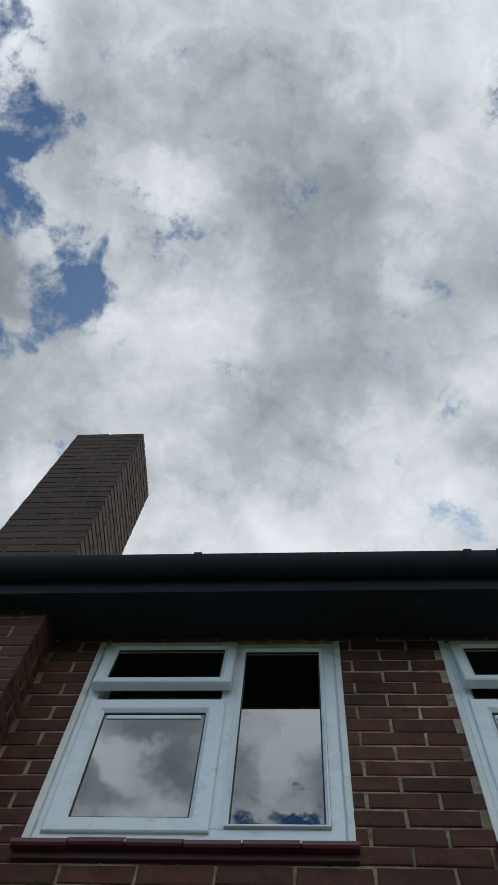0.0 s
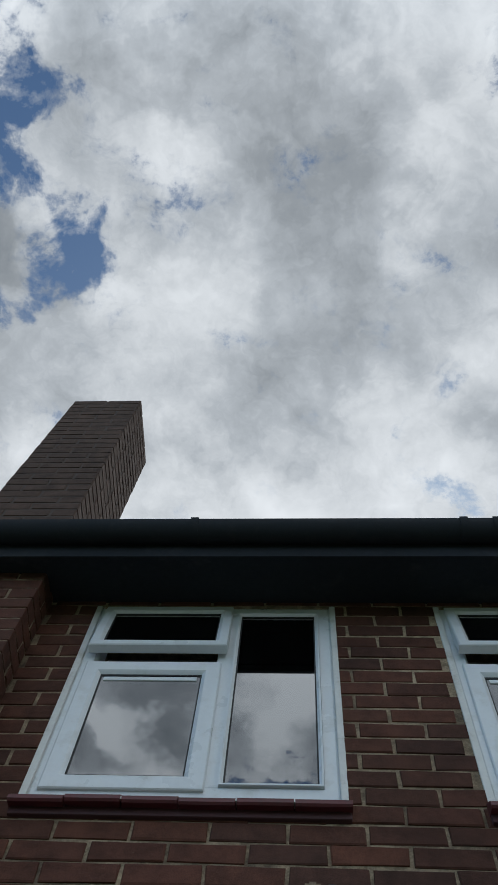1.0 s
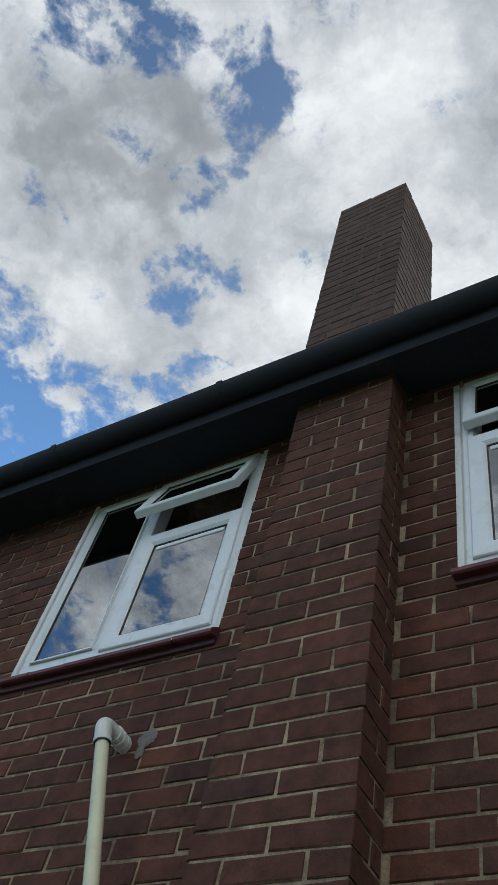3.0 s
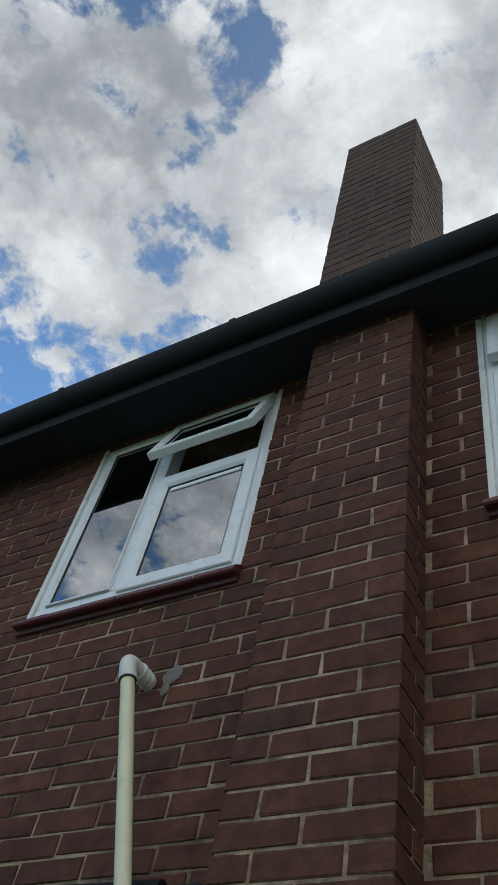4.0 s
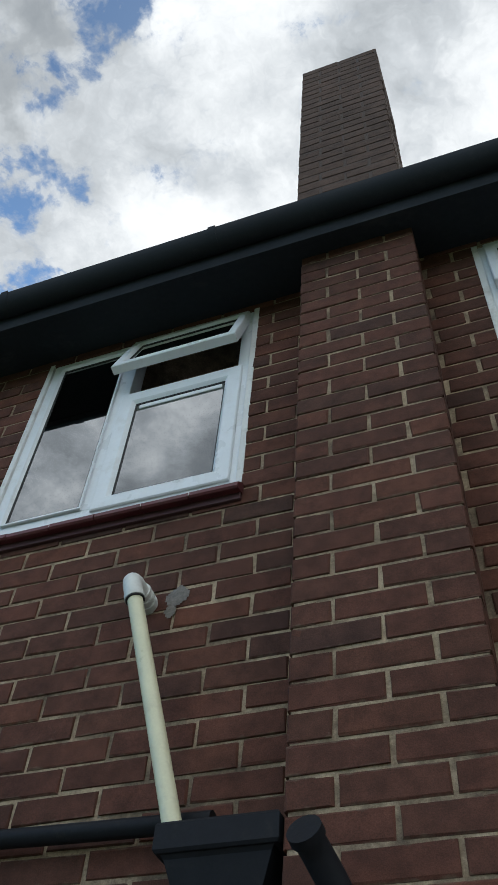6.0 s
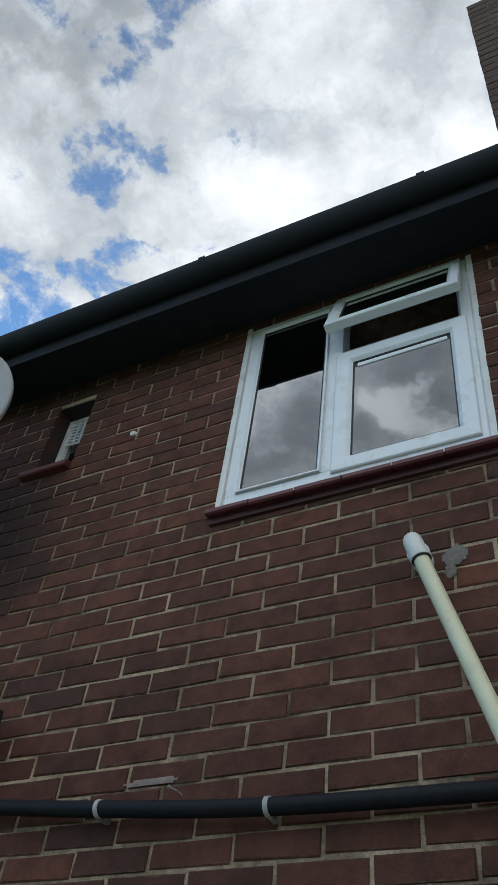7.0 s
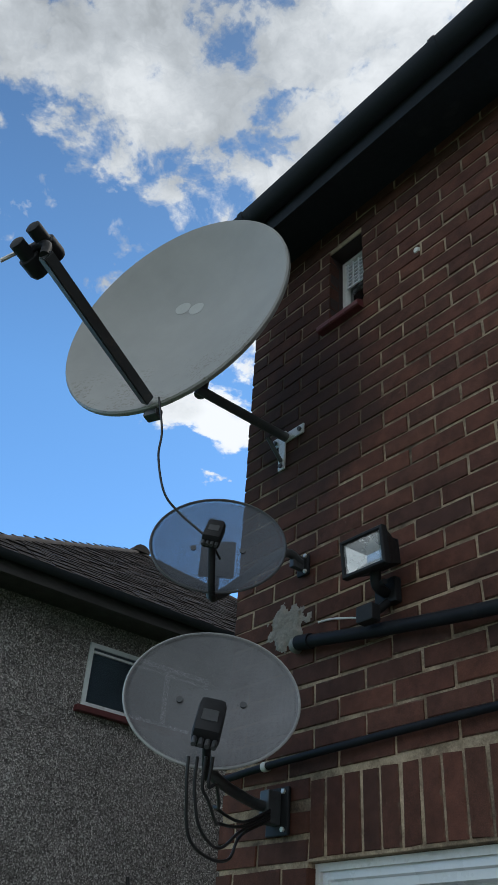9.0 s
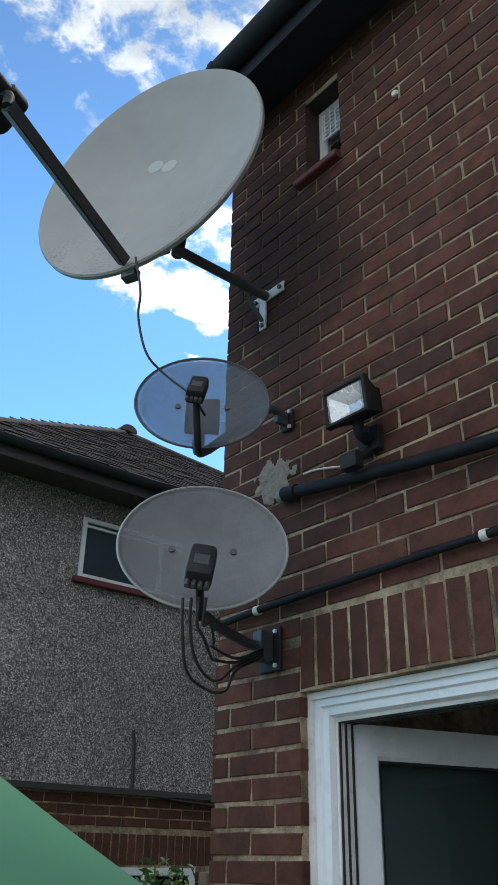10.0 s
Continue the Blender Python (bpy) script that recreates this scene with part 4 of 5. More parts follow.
waste, o = run_pipe("waste_pipe", [(-0.735, 1.93, 2.868), (-0.735, 1.86, 2.866), (-0.715, 1.835, 2.858), (-0.66, 1.828, 2.838), (-0.30, 1.826, 2.770), (0.5, 1.826, 2.64)], 0.028, BLACKPIPE, "black waste pipe coming out of the wall in rough mortar", "waste pipe", True)
daub("mortar_patch", -0.752, 2.872, 0.048, 0.045, MORTAR, "rough pale mortar collar round a waste pipe", 9.1, 0.012)
waste2, o = run_pipe("waste_pipe", [(0.030, 1.93, 3.330), (0.032, 1.865, 3.326), (0.048, 1.840, 3.308), (0.075, 1.833, 3.262), (0.17, 1.831, 3.09), (0.42, 1.831, 2.64)], 0.030, BLACKPIPE, "black waste pipe slanting down the wall under a window", "waste pipe", True)
part("elbow", tube(bmesh.new(), bend([Vector((0.030, 1.895, 3.330)) - o, Vector((0.032, 1.865, 3.326)) - o, Vector((0.048, 1.840, 3.308)) - o, Vector((0.070, 1.833, 3.270)) - o], 5), 0.035, 16), BLACKPIPE, waste2, "", True)
daub("mortar_patch", 0.015, 3.350, 0.070, 0.055, MORTAR, "rough pale mortar patch behind a waste pipe", 5.7, 0.010)

# ---- floodlight ----
fl = thing("floodlight", "black outdoor floodlight with ribbed glass and sensor box on the wall", "floodlight", (-3.377, 1.74, 2.925))
head = new("head")
head.parent, head.rotation_euler = fl, (radians(6), 0, 0)
part("bezel", ring(bmesh.new(), -0.092, 0.092, -0.064, 0.064, [(0, 0.0), (0, 0.022), (0.014, 0.022), (0.014, 0.004), (0.010, -0.004), (0.003, -0.004)]), BLACKPLASTIC, head)
bm = bmesh.new()
front = [bm.verts.new(c) for c in ((-0.088, 0.018, -0.060), (0.088, 0.018, -0.060), (0.088, 0.018, 0.060), (-0.088, 0.018, 0.060))]
back = [bm.verts.new(c) for c in ((-0.058, 0.115, -0.030), (0.058, 0.115, -0.030), (0.058, 0.105, 0.040), (-0.058, 0.105, 0.040))]
for k in range(4):
    bm.faces.new((front[k], front[(k + 1) % 4], back[(k + 1) % 4], back[k]))
bm.faces.new(back)
part("housing", bm, BLACKPLASTIC, head)
for i in range(5):
    x = -0.05 + i * 0.025
    part("cooling_fin", box(bmesh.new(), x - 0.002, x + 0.002, 0.055, 0.122, -0.020, 0.058, 0.001), BLACKPLASTIC, head)
REFL = surface("lamp_reflector", (0.72, 0.73, 0.72), 0.25, 0.7, vary=0.12, scale=18)
bm = bmesh.new()
fr_ = [bm.verts.new(c) for c in ((-0.079, 0.012, -0.050), (0.079, 0.012, -0.050), (0.079, 0.012, 0.050), (-0.079, 0.012, 0.050))]
bk_ = [bm.verts.new(c) for c in ((-0.030, 0.055, -0.012), (0.030, 0.055, -0.012), (0.030, 0.055, 0.012), (-0.030, 0.055, 0.012))]
for k in range(4):
    bm.faces.new((fr_[k], fr_[(k + 1) % 4], bk_[(k + 1) % 4], bk_[k]))
bm.faces.new(bk_)
part("reflector", bm, REFL, head)
LAMPGLASS = glass_material("lamp_glass", (0.9, 0.92, 0.92), 0.04)
bm = bmesh.new()
n = 40
for i in range(n):
    a, b = -0.078 + 0.156 * i / n, -0.078 + 0.156 * (i + 1) / n
    c = (a + b) / 2
    q = [bm.verts.new(p) for p in ((a, 0.004, -0.05), (c, 0.0015, -0.05), (b, 0.004, -0.05), (b, 0.004, 0.05), (c, 0.0015, 0.05), (a, 0.004, 0.05))]
    bm.faces.new((q[0], q[1], q[4], q[5]))
    bm.faces.new((q[1], q[2], q[3], q[4]))
bmesh.ops.remove_doubles(bm, verts=bm.verts[:], dist=1e-5)
lg = part("ribbed_glass", bm, LAMPGLASS, head, "ribbed clear lamp glass")
lg.visible_shadow = False
part("bracket", tube(bmesh.new(), bend([(0.0, 0.06, -0.045), (-0.01, 0.075, -0.085), (-0.02, 0.12, -0.09), (-0.03, 0.158, -0.08)], 5), 0.018, 10), BLACKPLASTIC, fl, "", True)
part("mount_plate", box(bmesh.new(), -0.070, 0.020, 0.128, 0.159, -0.125, -0.040, 0.006), BLACKPLASTIC, fl)
part("sensor", box(bmesh.new(), -0.075, -0.005, 0.045, 0.085, -0.205, -0.150, 0.006), BLACKPLASTIC, fl, "small black sensor box")
part("sensor_arm", tube(bmesh.new(), [(-0.035, 0.08, -0.170), (-0.025, 0.11, -0.145), (-0.02, 0.145, -0.11)], 0.014, 10), BLACKPLASTIC, fl, "", True)
part("knob", tube(bmesh.new(), [(0.010, 0.075, -0.085), (0.028, 0.07, -0.085)], 0.010, 10), BLACKPLASTIC, fl, "", True)
part("cable", tube(bmesh.new(), bend([(-0.07, 0.08, -0.165), (-0.12, 0.115, -0.150), (-0.20, 0.14, -0.120), (-0.29, 0.15, -0.095), (-0.36, 0.158, -0.085)], 6), 0.0038, 8), CABLE_W, fl, "thin white cable", True)


# ---- satellite dishes ----
def frame_of(c, yaw, tilt):
    n = Vector((math.sin(radians(yaw)) * math.cos(radians(tilt)), -math.cos(radians(yaw)) * math.cos(radians(tilt)), math.sin(radians(tilt))))
    u = Vector((0, 0, 1)).cross(n).normalized()
    v = n.cross(u)
    m = Matrix.Identity(4)
    for i in range(3):
        m[i][0], m[i][1], m[i][2], m[i][3] = u[i], v[i], n[i], c[i]
    return m


def dish_shell(a, b, depth, lip, t):
    """The reflector: a shallow bowl opening towards +z, elliptical, with a rolled rim."""
    bm = bmesh.new()
    N, R = 72, 14

    def loop(k, z, sc):
        return [bm.verts.new((a * sc * math.cos(math.tau * i / N), b * sc * math.sin(math.tau * i / N), z)) for i in range(N)]
    prof = [(i / R, depth * ((i / R) ** 2 - 1)) for i in range(1, R + 1)]
    loops = [loop(0, z, s) for s, z in prof]
    loops += [loop(0, 0.002, 1 + lip * 0.5), loop(0, -0.004, 1 + lip), loop(0, -lip * a * 1.4, 1 + lip), loop(0, -lip * a * 1.4 - 0.002, 1 + lip * 0.6)]
    loops += [loop(0, z - t, s) for s, z in prof[::-1][1:]]
    for p, q in zip(loops, loops[1:]):
        for i in range(N):
            bm.faces.new((p[i], p[(i + 1) % N], q[(i + 1) % N], q[i]))
    cen = bm.verts.new((0, 0, -depth))
    for i in range(N):
        bm.faces.new((cen, loops[0][i], loops[0][(i + 1) % N]))
    cb = bm.verts.new((0, 0, -depth - t))
    for i in range(N):
        bm.faces.new((cb, loops[-1][i], loops[-1][(i + 1) % N]))
    return bm


# the large solid dish
C1 = Vector((-4.018, 1.300, 4.127))
M1 = frame_of(C1, 22.3, 7.4)
I1 = M1.inverted()
d1 = thing("satellite_dish", "large grey solid satellite dish with speckled dirt, on a wall arm", "satellite dish", (0, 0, 0), "satellite dishes")
d1.matrix_basis = M1


def loc1(*p):
    return I1 @ Vector(p)


def dirty_dish():
    m, nt, b = material("dirty_dish_paint", (0.45, 0.46, 0.44), 0.42)
    tc = nt.nodes.new("ShaderNodeTexCoord")
    sp = nt.nodes.new("ShaderNodeSeparateXYZ")
    nt.links.new(tc.outputs["Object"], sp.inputs[0])
    low = ramp_of(nt, math_of(nt, "MULTIPLY", sp.outputs[1], -1.0), [(0.16, 0.0), (0.40, 1.0)])
    specks = ramp_of(nt, noise_of(nt, 80, 3, 0.7), [(0.545, 0.0), (0.58, 1.0)])
    patch = ramp_of(nt, noise_of(nt, 7, 3), [(0.44, 0.0), (0.56, 1.0)])
    dirt = math_of(nt, "MULTIPLY", math_of(nt, "MULTIPLY", specks, patch), low)
    base = ramp_of(nt, noise_of(nt, 4, 5), [(0.3, (0.225, 0.233, 0.225)), (0.7, (0.275, 0.28, 0.27))])
    nt.links.new(mix_of(nt, math_of(nt, "MULTIPLY", dirt, 0.8), base, (0.12, 0.105, 0.08)), b.inputs["Base Color"])
    return m


part("reflector", dish_shell(0.522, 0.562, 0.112, 0.028, 0.004), dirty_dish(), d1, "grey reflector flecked with dirt", True)
# two paler round marks where a badge was
MARK = surface("pale_badge_mark", (0.38, 0.39, 0.38), 0.5, vary=0.1)
for cx0, cy0 in ((-0.036, 0.135), (0.036, 0.105)):
    bm = bmesh.new()

    def bowl(x, y):
        return -0.112 * (1 - (x / 0.522) ** 2 - (y / 0.562) ** 2) + 0.0015
    mid_ = bm.verts.new((cx0, cy0, bowl(cx0, cy0)))
    rim_ = []
    for i in range(24):
        a = math.tau * i / 24
        x, y = cx0 + 0.038 * math.cos(a) * (1 + 0.05 * math.sin(3 * a)), cy0 + 0.032 * math.sin(a)
        rim_.append(bm.verts.new((x, y, bowl(x, y))))
    for i in range(24):
        bm.faces.new((mid_, rim_[i], rim_[(i + 1) % 24]))
    part("badge_mark", bm, MARK, d1)
A0, A1 = loc1(-3.985, 1.235, 3.590), loc1(-3.640, 0.600, 3.640)
bm = bmesh.new()
dv = (A1 - A0)
L = dv.length
bmesh.ops.create_cube(bm, size=1.0, matrix=Matrix.Translation((A0 + A1) / 2) @ dv.to_track_quat("Z", "Y").to_matrix().to_4x4() @ Matrix.Diagonal((0.044, 0.036, L, 1)))
bmesh.ops.bevel(bm, geom=bm.edges[:], offset=0.004, segments=2, affect="EDGES")
part("feed_arm", bm, DARKMETAL, d1, "dark square feed arm")
lnb = new("lnb_cluster")
lnb.parent, lnb.location, lnb.scale = d1, A1, (1.2, 1.2, 1.2)
for off, nm in ((Vector((-0.03, 0.075, 0.0)), "lnb"), (Vector((-0.075, 0.035, -0.005)), "lnb")):
    o0 = off
    h1 = part(nm, tube(bmesh.new(), [o0 + Vector((0, 0, 0.055)), o0 + Vector((0, 0, 0.05)), o0 - Vector((0, 0, 0.0)), o0 - Vector((0, 0, 0.002)), o0 - Vector((0, 0, 0.05)), o0 - Vector((0, 0, 0.062))], [0.012, 0.022, 0.022, 0.030, 0.030, 0.024], 20), BLACKPLASTIC, lnb, "", True)
part("holder", tube(bmesh.new(), bend([(0, -0.005, 0), (-0.01, 0.045, 0.0), (-0.055, 0.06, 0), (-0.085, 0.03, 0)], 5), 0.014, 10), BLACKPLASTIC, lnb, "", True)
part("bracket_rod", tube(bmesh.new(), [(-0.07, 0.08, 0.0), (-0.13, 0.0, 0.03)], 0.006, 8), GALV, lnb, "", True)
# wall arm and bracket
P0, P1, P2 = (-3.935, 1.884, 3.715), (-3.925, 1.50, 3.708), (-3.965, 1.36, 3.80)
part("wall_arm", tube(bmesh.new(), [loc1(*P0), loc1(*P1), loc1(-3.925, 1.41, 3.71)], 0.020, 14), DARKMETAL, d1, "grey steel arm to the wall", True)
part("mast", tube(bmesh.new(), [loc1(-3.940, 1.435, 3.70), loc1(-3.965, 1.485, 4.00)], 0.024, 14), DARKMETAL, d1, "", True)
part("mount_clamp", box(bmesh.new(), -0.07, 0.07, -0.36, -0.10, -0.175, -0.122, 0.008), DARKMETAL, d1)
part("rim_clamp", box(bmesh.new(), loc1(-3.985, 1.235, 3.59).x - 0.02, loc1(-3.985, 1.235, 3.59).x + 0.04, -0.605, -0.56, -0.055, -0.012, 0.008), DARKMETAL, d1)
part("stub", tube(bmesh.new(), [loc1(-3.86, 1.42, 3.77), loc1(-3.80, 1.44, 3.79)], 0.007, 8), DARKMETAL, d1, "", True)


def wall_plate(parent, inv, x, z):
    bm = bmesh.new()
    box(bm, x - 0.085, x + 0.105, 1.886, 1.893, z - 0.002, z + 0.045, 0.002)
    pl = under(part("bracket_plate", bm, GALV, None, "galvanised cross-shaped wall plate"), parent, inv)
    bm = box(bmesh.new(), x - 0.045, x - 0.005, 1.885, 1.8925, z - 0.130, z + 0.06, 0.002)
    under(part("bracket_plate", bm, GALV), parent, inv)
    for bx, bz in ((x + 0.085, z + 0.022), (x - 0.025, z - 0.112), (x - 0.066, z + 0.02)):
        bm = tube(bmesh.new(), [(bx, 1.886, bz), (bx, 1.876, bz)], 0.010, 6)
        under(part("bolt", bm, DARKMETAL), parent, inv)
    bm = tube(bmesh.new(), [(x - 0.025, 1.885, z - 0.09), (x - 0.02, 1.80, z - 0.01)], 0.009, 8)
    under(part("brace", bm, DARKMETAL, smooth=True), parent, inv)


wall_plate(d1, I1, -3.935, 3.695)
# cable hanging from the dish down to the one below
cab, o = run_pipe("dish_cable", [(-3.905, 1.235, 3.56), (-3.875, 1.25, 3.40), (-3.89, 1.26, 3.30), (-3.885, 1.30, 3.17), (-3.86, 1.36, 3.10), (-3.78, 1.43, 3.00), (-3.80, 1.50, 2.96)], 0.0042, CABLE_K, "thin black cable hanging below the large dish", "cable", True)


def mini_dish(c, yaw, tilt, a, b, mat, wall_at, label, lnb_at, tone, lnb_size, plate):
    m = frame_of(c, yaw, tilt)
    inv = m.inverted()
    d = thing("satellite_dish", label, "satellite dish", (0, 0, 0), "satellite dishes")
    d.matrix_basis = m
    part("reflector", dish_shell(a * 0.985, b * 0.985, 0.042, 0.012, 0.0015), mat, d, "perforated steel reflector", True)
    part("rim", tube(bmesh.new(), [(a * 0.995 * math.cos(math.tau * i / 64), b * 0.995 * math.sin(math.tau * i / 64), -0.003) for i in range(65)], 0.0045, 8, False), tone, d, "", True)
    for sx in (-0.095, 0.095):
        part("bolt", tube(bmesh.new(), [(sx * a / 0.26, 0.0, -0.036), (sx * a / 0.26, 0.0, -0.030)], 0.0105, 10), DARKMETAL, d, "", True)
    part("back_plate", box(bmesh.new(), -0.06, 0.06, -0.10, 0.05, -0.062, -0.048, 0.006), DARKMETAL, d)
    # arm swept from the bottom rim to the feed
    f = inv @ Vector(lnb_at)
    part("feed_arm", tube(bmesh.new(), bend([(0.0, -b * 0.55, -0.055), (0.0, -b * 1.02, -0.03), (0.0 + f.x * 0.4, -b * 1.12, 0.05), (f.x, f.y - 0.06, f.z - 0.03), (f.x, f.y - 0.03, f.z)], 6), 0.012, 10), BLACKPLASTIC, d, "", True)
    hm = new("lnb")
    hm.parent, hm.location = d, f
    hm.rotation_euler = (radians(-24), 0, radians(-8))
    hm.scale = (lnb_size, lnb_size, lnb_size)
    part("lnb_body", box(bmesh.new(), -0.030, 0.030, -0.055, 0.060, -0.026, 0.026, 0.014), BLACKPLASTIC, hm, smooth=True)
    part("feed_cap", tube(bmesh.new(), [(0, 0.03, -0.024), (0, 0.03, -0.045)], [0.026, 0.022], 16), BLACKPLASTIC, hm, "", True)
    part("label_plate", box(bmesh.new(), -0.017, 0.017, -0.025, 0.012, 0.0255, 0.0275, 0.0008), DARKMETAL, hm)
    for i in range(4):
        x = -0.021 + 0.014 * i
        part("socket", tube(bmesh.new(), [(x, -0.052, 0), (x, -0.075, 0)], 0.0055, 8), DARKMETAL, hm, "", True)
    # wall bracket
    wv = Vector(wall_at)
    part("wall_arm", tube(bmesh.new(), bend([inv @ (wv + Vector((0, -0.02, 0))), inv @ (wv + Vector((0.0, -0.12, 0.0))), inv @ (m @ Vector((0, -b * 0.75, -0.10))), Vector((0, -0.03, -0.058))], 6), 0.017, 12), DARKMETAL, d, "", True)
    pb = box(bmesh.new(), wv.x - 0.05 * plate, wv.x + 0.055 * plate, wv.y - 0.012, wv.y, wv.z - 0.085 * plate, wv.z + 0.06 * plate, 0.004)
    under(part("wall_plate", pb, BLACKPLASTIC), d, inv)
    pb = box(bmesh.new(), wv.x - 0.022 * plate, wv.x + 0.022 * plate, wv.y - 0.065, wv.y - 0.011, wv.z - 0.055 * plate, wv.z + 0.045 * plate, 0.005)
    under(part("plate_hinge", pb, DARKMETAL), d, inv)
    for sz in (-0.068 * plate, 0.045 * plate):
        pb = tube(bmesh.new(), [(wv.x + 0.035 * plate, wv.y - 0.011, wv.z + sz), (wv.x + 0.035 * plate, wv.y - 0.02, wv.z + sz)], 0.008, 6)
        under(part("bolt", pb, GALV), d, inv)
    return d, m


D2, M2 = mini_dish((-3.815, 1.497, 3.022), 51.4, 9.3, 0.232, 0.197, MESHDISH_SHADED, (-3.812, 1.895, 3.085), "dark perforated mini satellite dish at the corner of the house", (-3.690, 1.385, 2.968), DARKMETAL, 1.0, 0.55)
D3, M3 = mini_dish((-3.765, 1.490, 2.485), 55.5, 13.0, 0.266, 0.225, MESHDISH, (-3.905, 1.895, 2.255), "grey perforated mini satellite dish above the door's pier", (-3.600, 1.365, 2.345), DISHBACK, 1.28, 1.0)
# loops of cable under the lower feed
for i, (dx, low) in enumerate(((-0.035, 2.045), (-0.012, 2.075), (0.010, 2.13), (0.028, 2.17))):
    s0 = Vector((-3.618 + dx * 0.8, 1.365 + dx * 0.7, 2.262))
    run_pipe("dish_cable", [s0, s0 + Vector((-0.02 - dx * 0.2, 0.012, -0.07)), Vector((-3.665 + dx, 1.42 + dx * 0.5, low + 0.035)), Vector((-3.72 + dx * 0.5, 1.50, low)), Vector((-3.775, 1.60 - 0.02 * i, low + 0.012)), Vector((-3.80, 1.66, 2.13 + 0.012 * i)), Vector((-3.875, 1.83, 2.205 + 0.01 * i))], 0.0045, CABLE_K, "black cable looping under a mini dish", "cable", True)

# ---- neighbour's house ----
NX = -7.90


def pebbledash():
    m, nt, b = material("pebbledash", (0.3, 0.28, 0.25), 0.95, 0, 0.2)
    tc = nt.nodes.new("ShaderNodeTexCoord")
    vo = nt.nodes.new("ShaderNodeTexVoronoi")
    vo.inputs["Scale"].default_value = 105.0
    nt.links.new(tc.outputs["Object"], vo.inputs["Vector"])
    sp = nt.nodes.new("ShaderNodeSeparateColor")
    nt.links.new(vo.outputs["Color"], sp.inputs[0])
    stones = ramp_of(nt, sp.outputs[0], [(0.0, (0.075, 0.068, 0.068)), (0.4, (0.20, 0.182, 0.18)), (0.75, (0.35, 0.32, 0.315)), (1.0, (0.68, 0.64, 0.63))])
    dirt = ramp_of(nt, noise_of(nt, 0.9, 6, 0.65), [(0.3, 0.68), (0.7, 1.15)])
    nt.links.new(mix_of(nt, 1.0, stones, dirt, "MULTIPLY"), b.inputs["Base Color"])
    bump_of(nt, b, vo.outputs["Distance"], 0.9, 0.012)
    return m


nb = thing("neighbour_house", "neighbouring house with pebbledash upper wall and hipped tile roof", "house", (NX, 4.5, 0))
ni = Matrix.Translation((-NX, -4.5, 0))
bm = bmesh.new()
box(bm, NX - 6.0, NX, 1.75, 8.9, 2.105, 4.62)
under(part("upper_wall", bm, pebbledash(), None, "grey-brown pebbledash wall"), nb, ni)
nb_low = under(part("lower_wall", box(bmesh.new(), NX - 5.9, NX - 0.035, 1.80, 8.85, -0.2, 2.103), MORTAR), nb, ni)
under(part("drip_trim", box(bmesh.new(), NX - 0.03, NX + 0.035, 1.75, 8.9, 2.060, 2.108, 0.004), NB_EAVES), nb, ni)
EX = NX + 0.36
under(part("soffit", box(bmesh.new(), NX - 6.2, EX, 1.45, 9.2, 4.44, 4.47), NB_EAVES), nb, ni)
under(part("fascia", box(bmesh.new(), EX, EX + 0.022, 1.43, 9.22, 4.40, 4.56, 0.003), NB_EAVES), nb, ni)
gp2 = [(EX + 0.07 - 0.05 * math.cos(math.pi * i / 8), 4.54 - 0.055 * math.sin(math.pi * i / 8)) for i in range(9)]
gp3 = [(EX + 0.07 - 0.045 * math.cos(math.pi * i / 8), 4.54 - 0.050 * math.sin(math.pi * i / 8)) for i in range(9)]
under(part("gutter", prism(bmesh.new(), gp2 + gp3[::-1], "y", 1.40, 9.25), GUTTER, smooth=True), nb, ni)
APEX = Vector((-11.1, 5.37, 7.02))
RB = [Vector((EX + 0.05, 1.60, 4.50)), Vector((EX + 0.05, 9.25, 4.50)), Vector((-15.0, 9.25, 4.50)), Vector((-15.0, 1.42, 4.50))]
AP2 = Vector((-14.0, 5.37, 7.02))
bm = bmesh.new()
vb = [bm.verts.new(v) for v in RB]
va, va2 = bm.verts.new(APEX), bm.verts.new(AP2)
bm.faces.new((vb[0], vb[1], va))
bm.faces.new((vb[1], vb[2], va2, va))
bm.faces.new((vb[3], vb[0], va, va2))
bm.faces.new((vb[2], vb[3], va2))
bm.faces.new(vb)
roof_n = under(part("roof", bm, TILE, None, "weathered brown plain-tile hipped roof"), nb, ni)

# hip and ridge tiles
def half_tile(parent, p, q, r, mat):
    d_ = (q - p)
    upv = Vector((0, 0, 1))
    s_ = d_.cross(upv).normalized()
    w_ = s_.cross(d_).normalized()
    bm = bmesh.new()
    rows_ = []
    for c in (p - d_ * 0.06, q):
        rows_.append([bm.verts.new(c + r * (s_ * math.cos(a) + w_ * math.sin(a) * 0.8)) for a in [math.pi * i / 8 for i in range(9)]])
    for i in range(8):
        bm.faces.new((rows_[0][i], rows_[0][i + 1], rows_[1][i + 1], rows_[1][i]))
    bm.faces.new(rows_[0])
    bm.faces.new(rows_[1])
    return under(part("hip_tile", bm, mat, None, smooth=True), parent, ni)


for base in (RB[0], RB[1]):
    n = 16
    for i in range(n):
        half_tile(nb, base.lerp(APEX, i / n), base.lerp(APEX, (i + 1) / n), 0.055, RIDGE)
half_tile(nb, APEX + Vector((0.10, 0, -0.02)), APEX + Vector((-0.4, 0, 0.0)), 0.13, RIDGE)

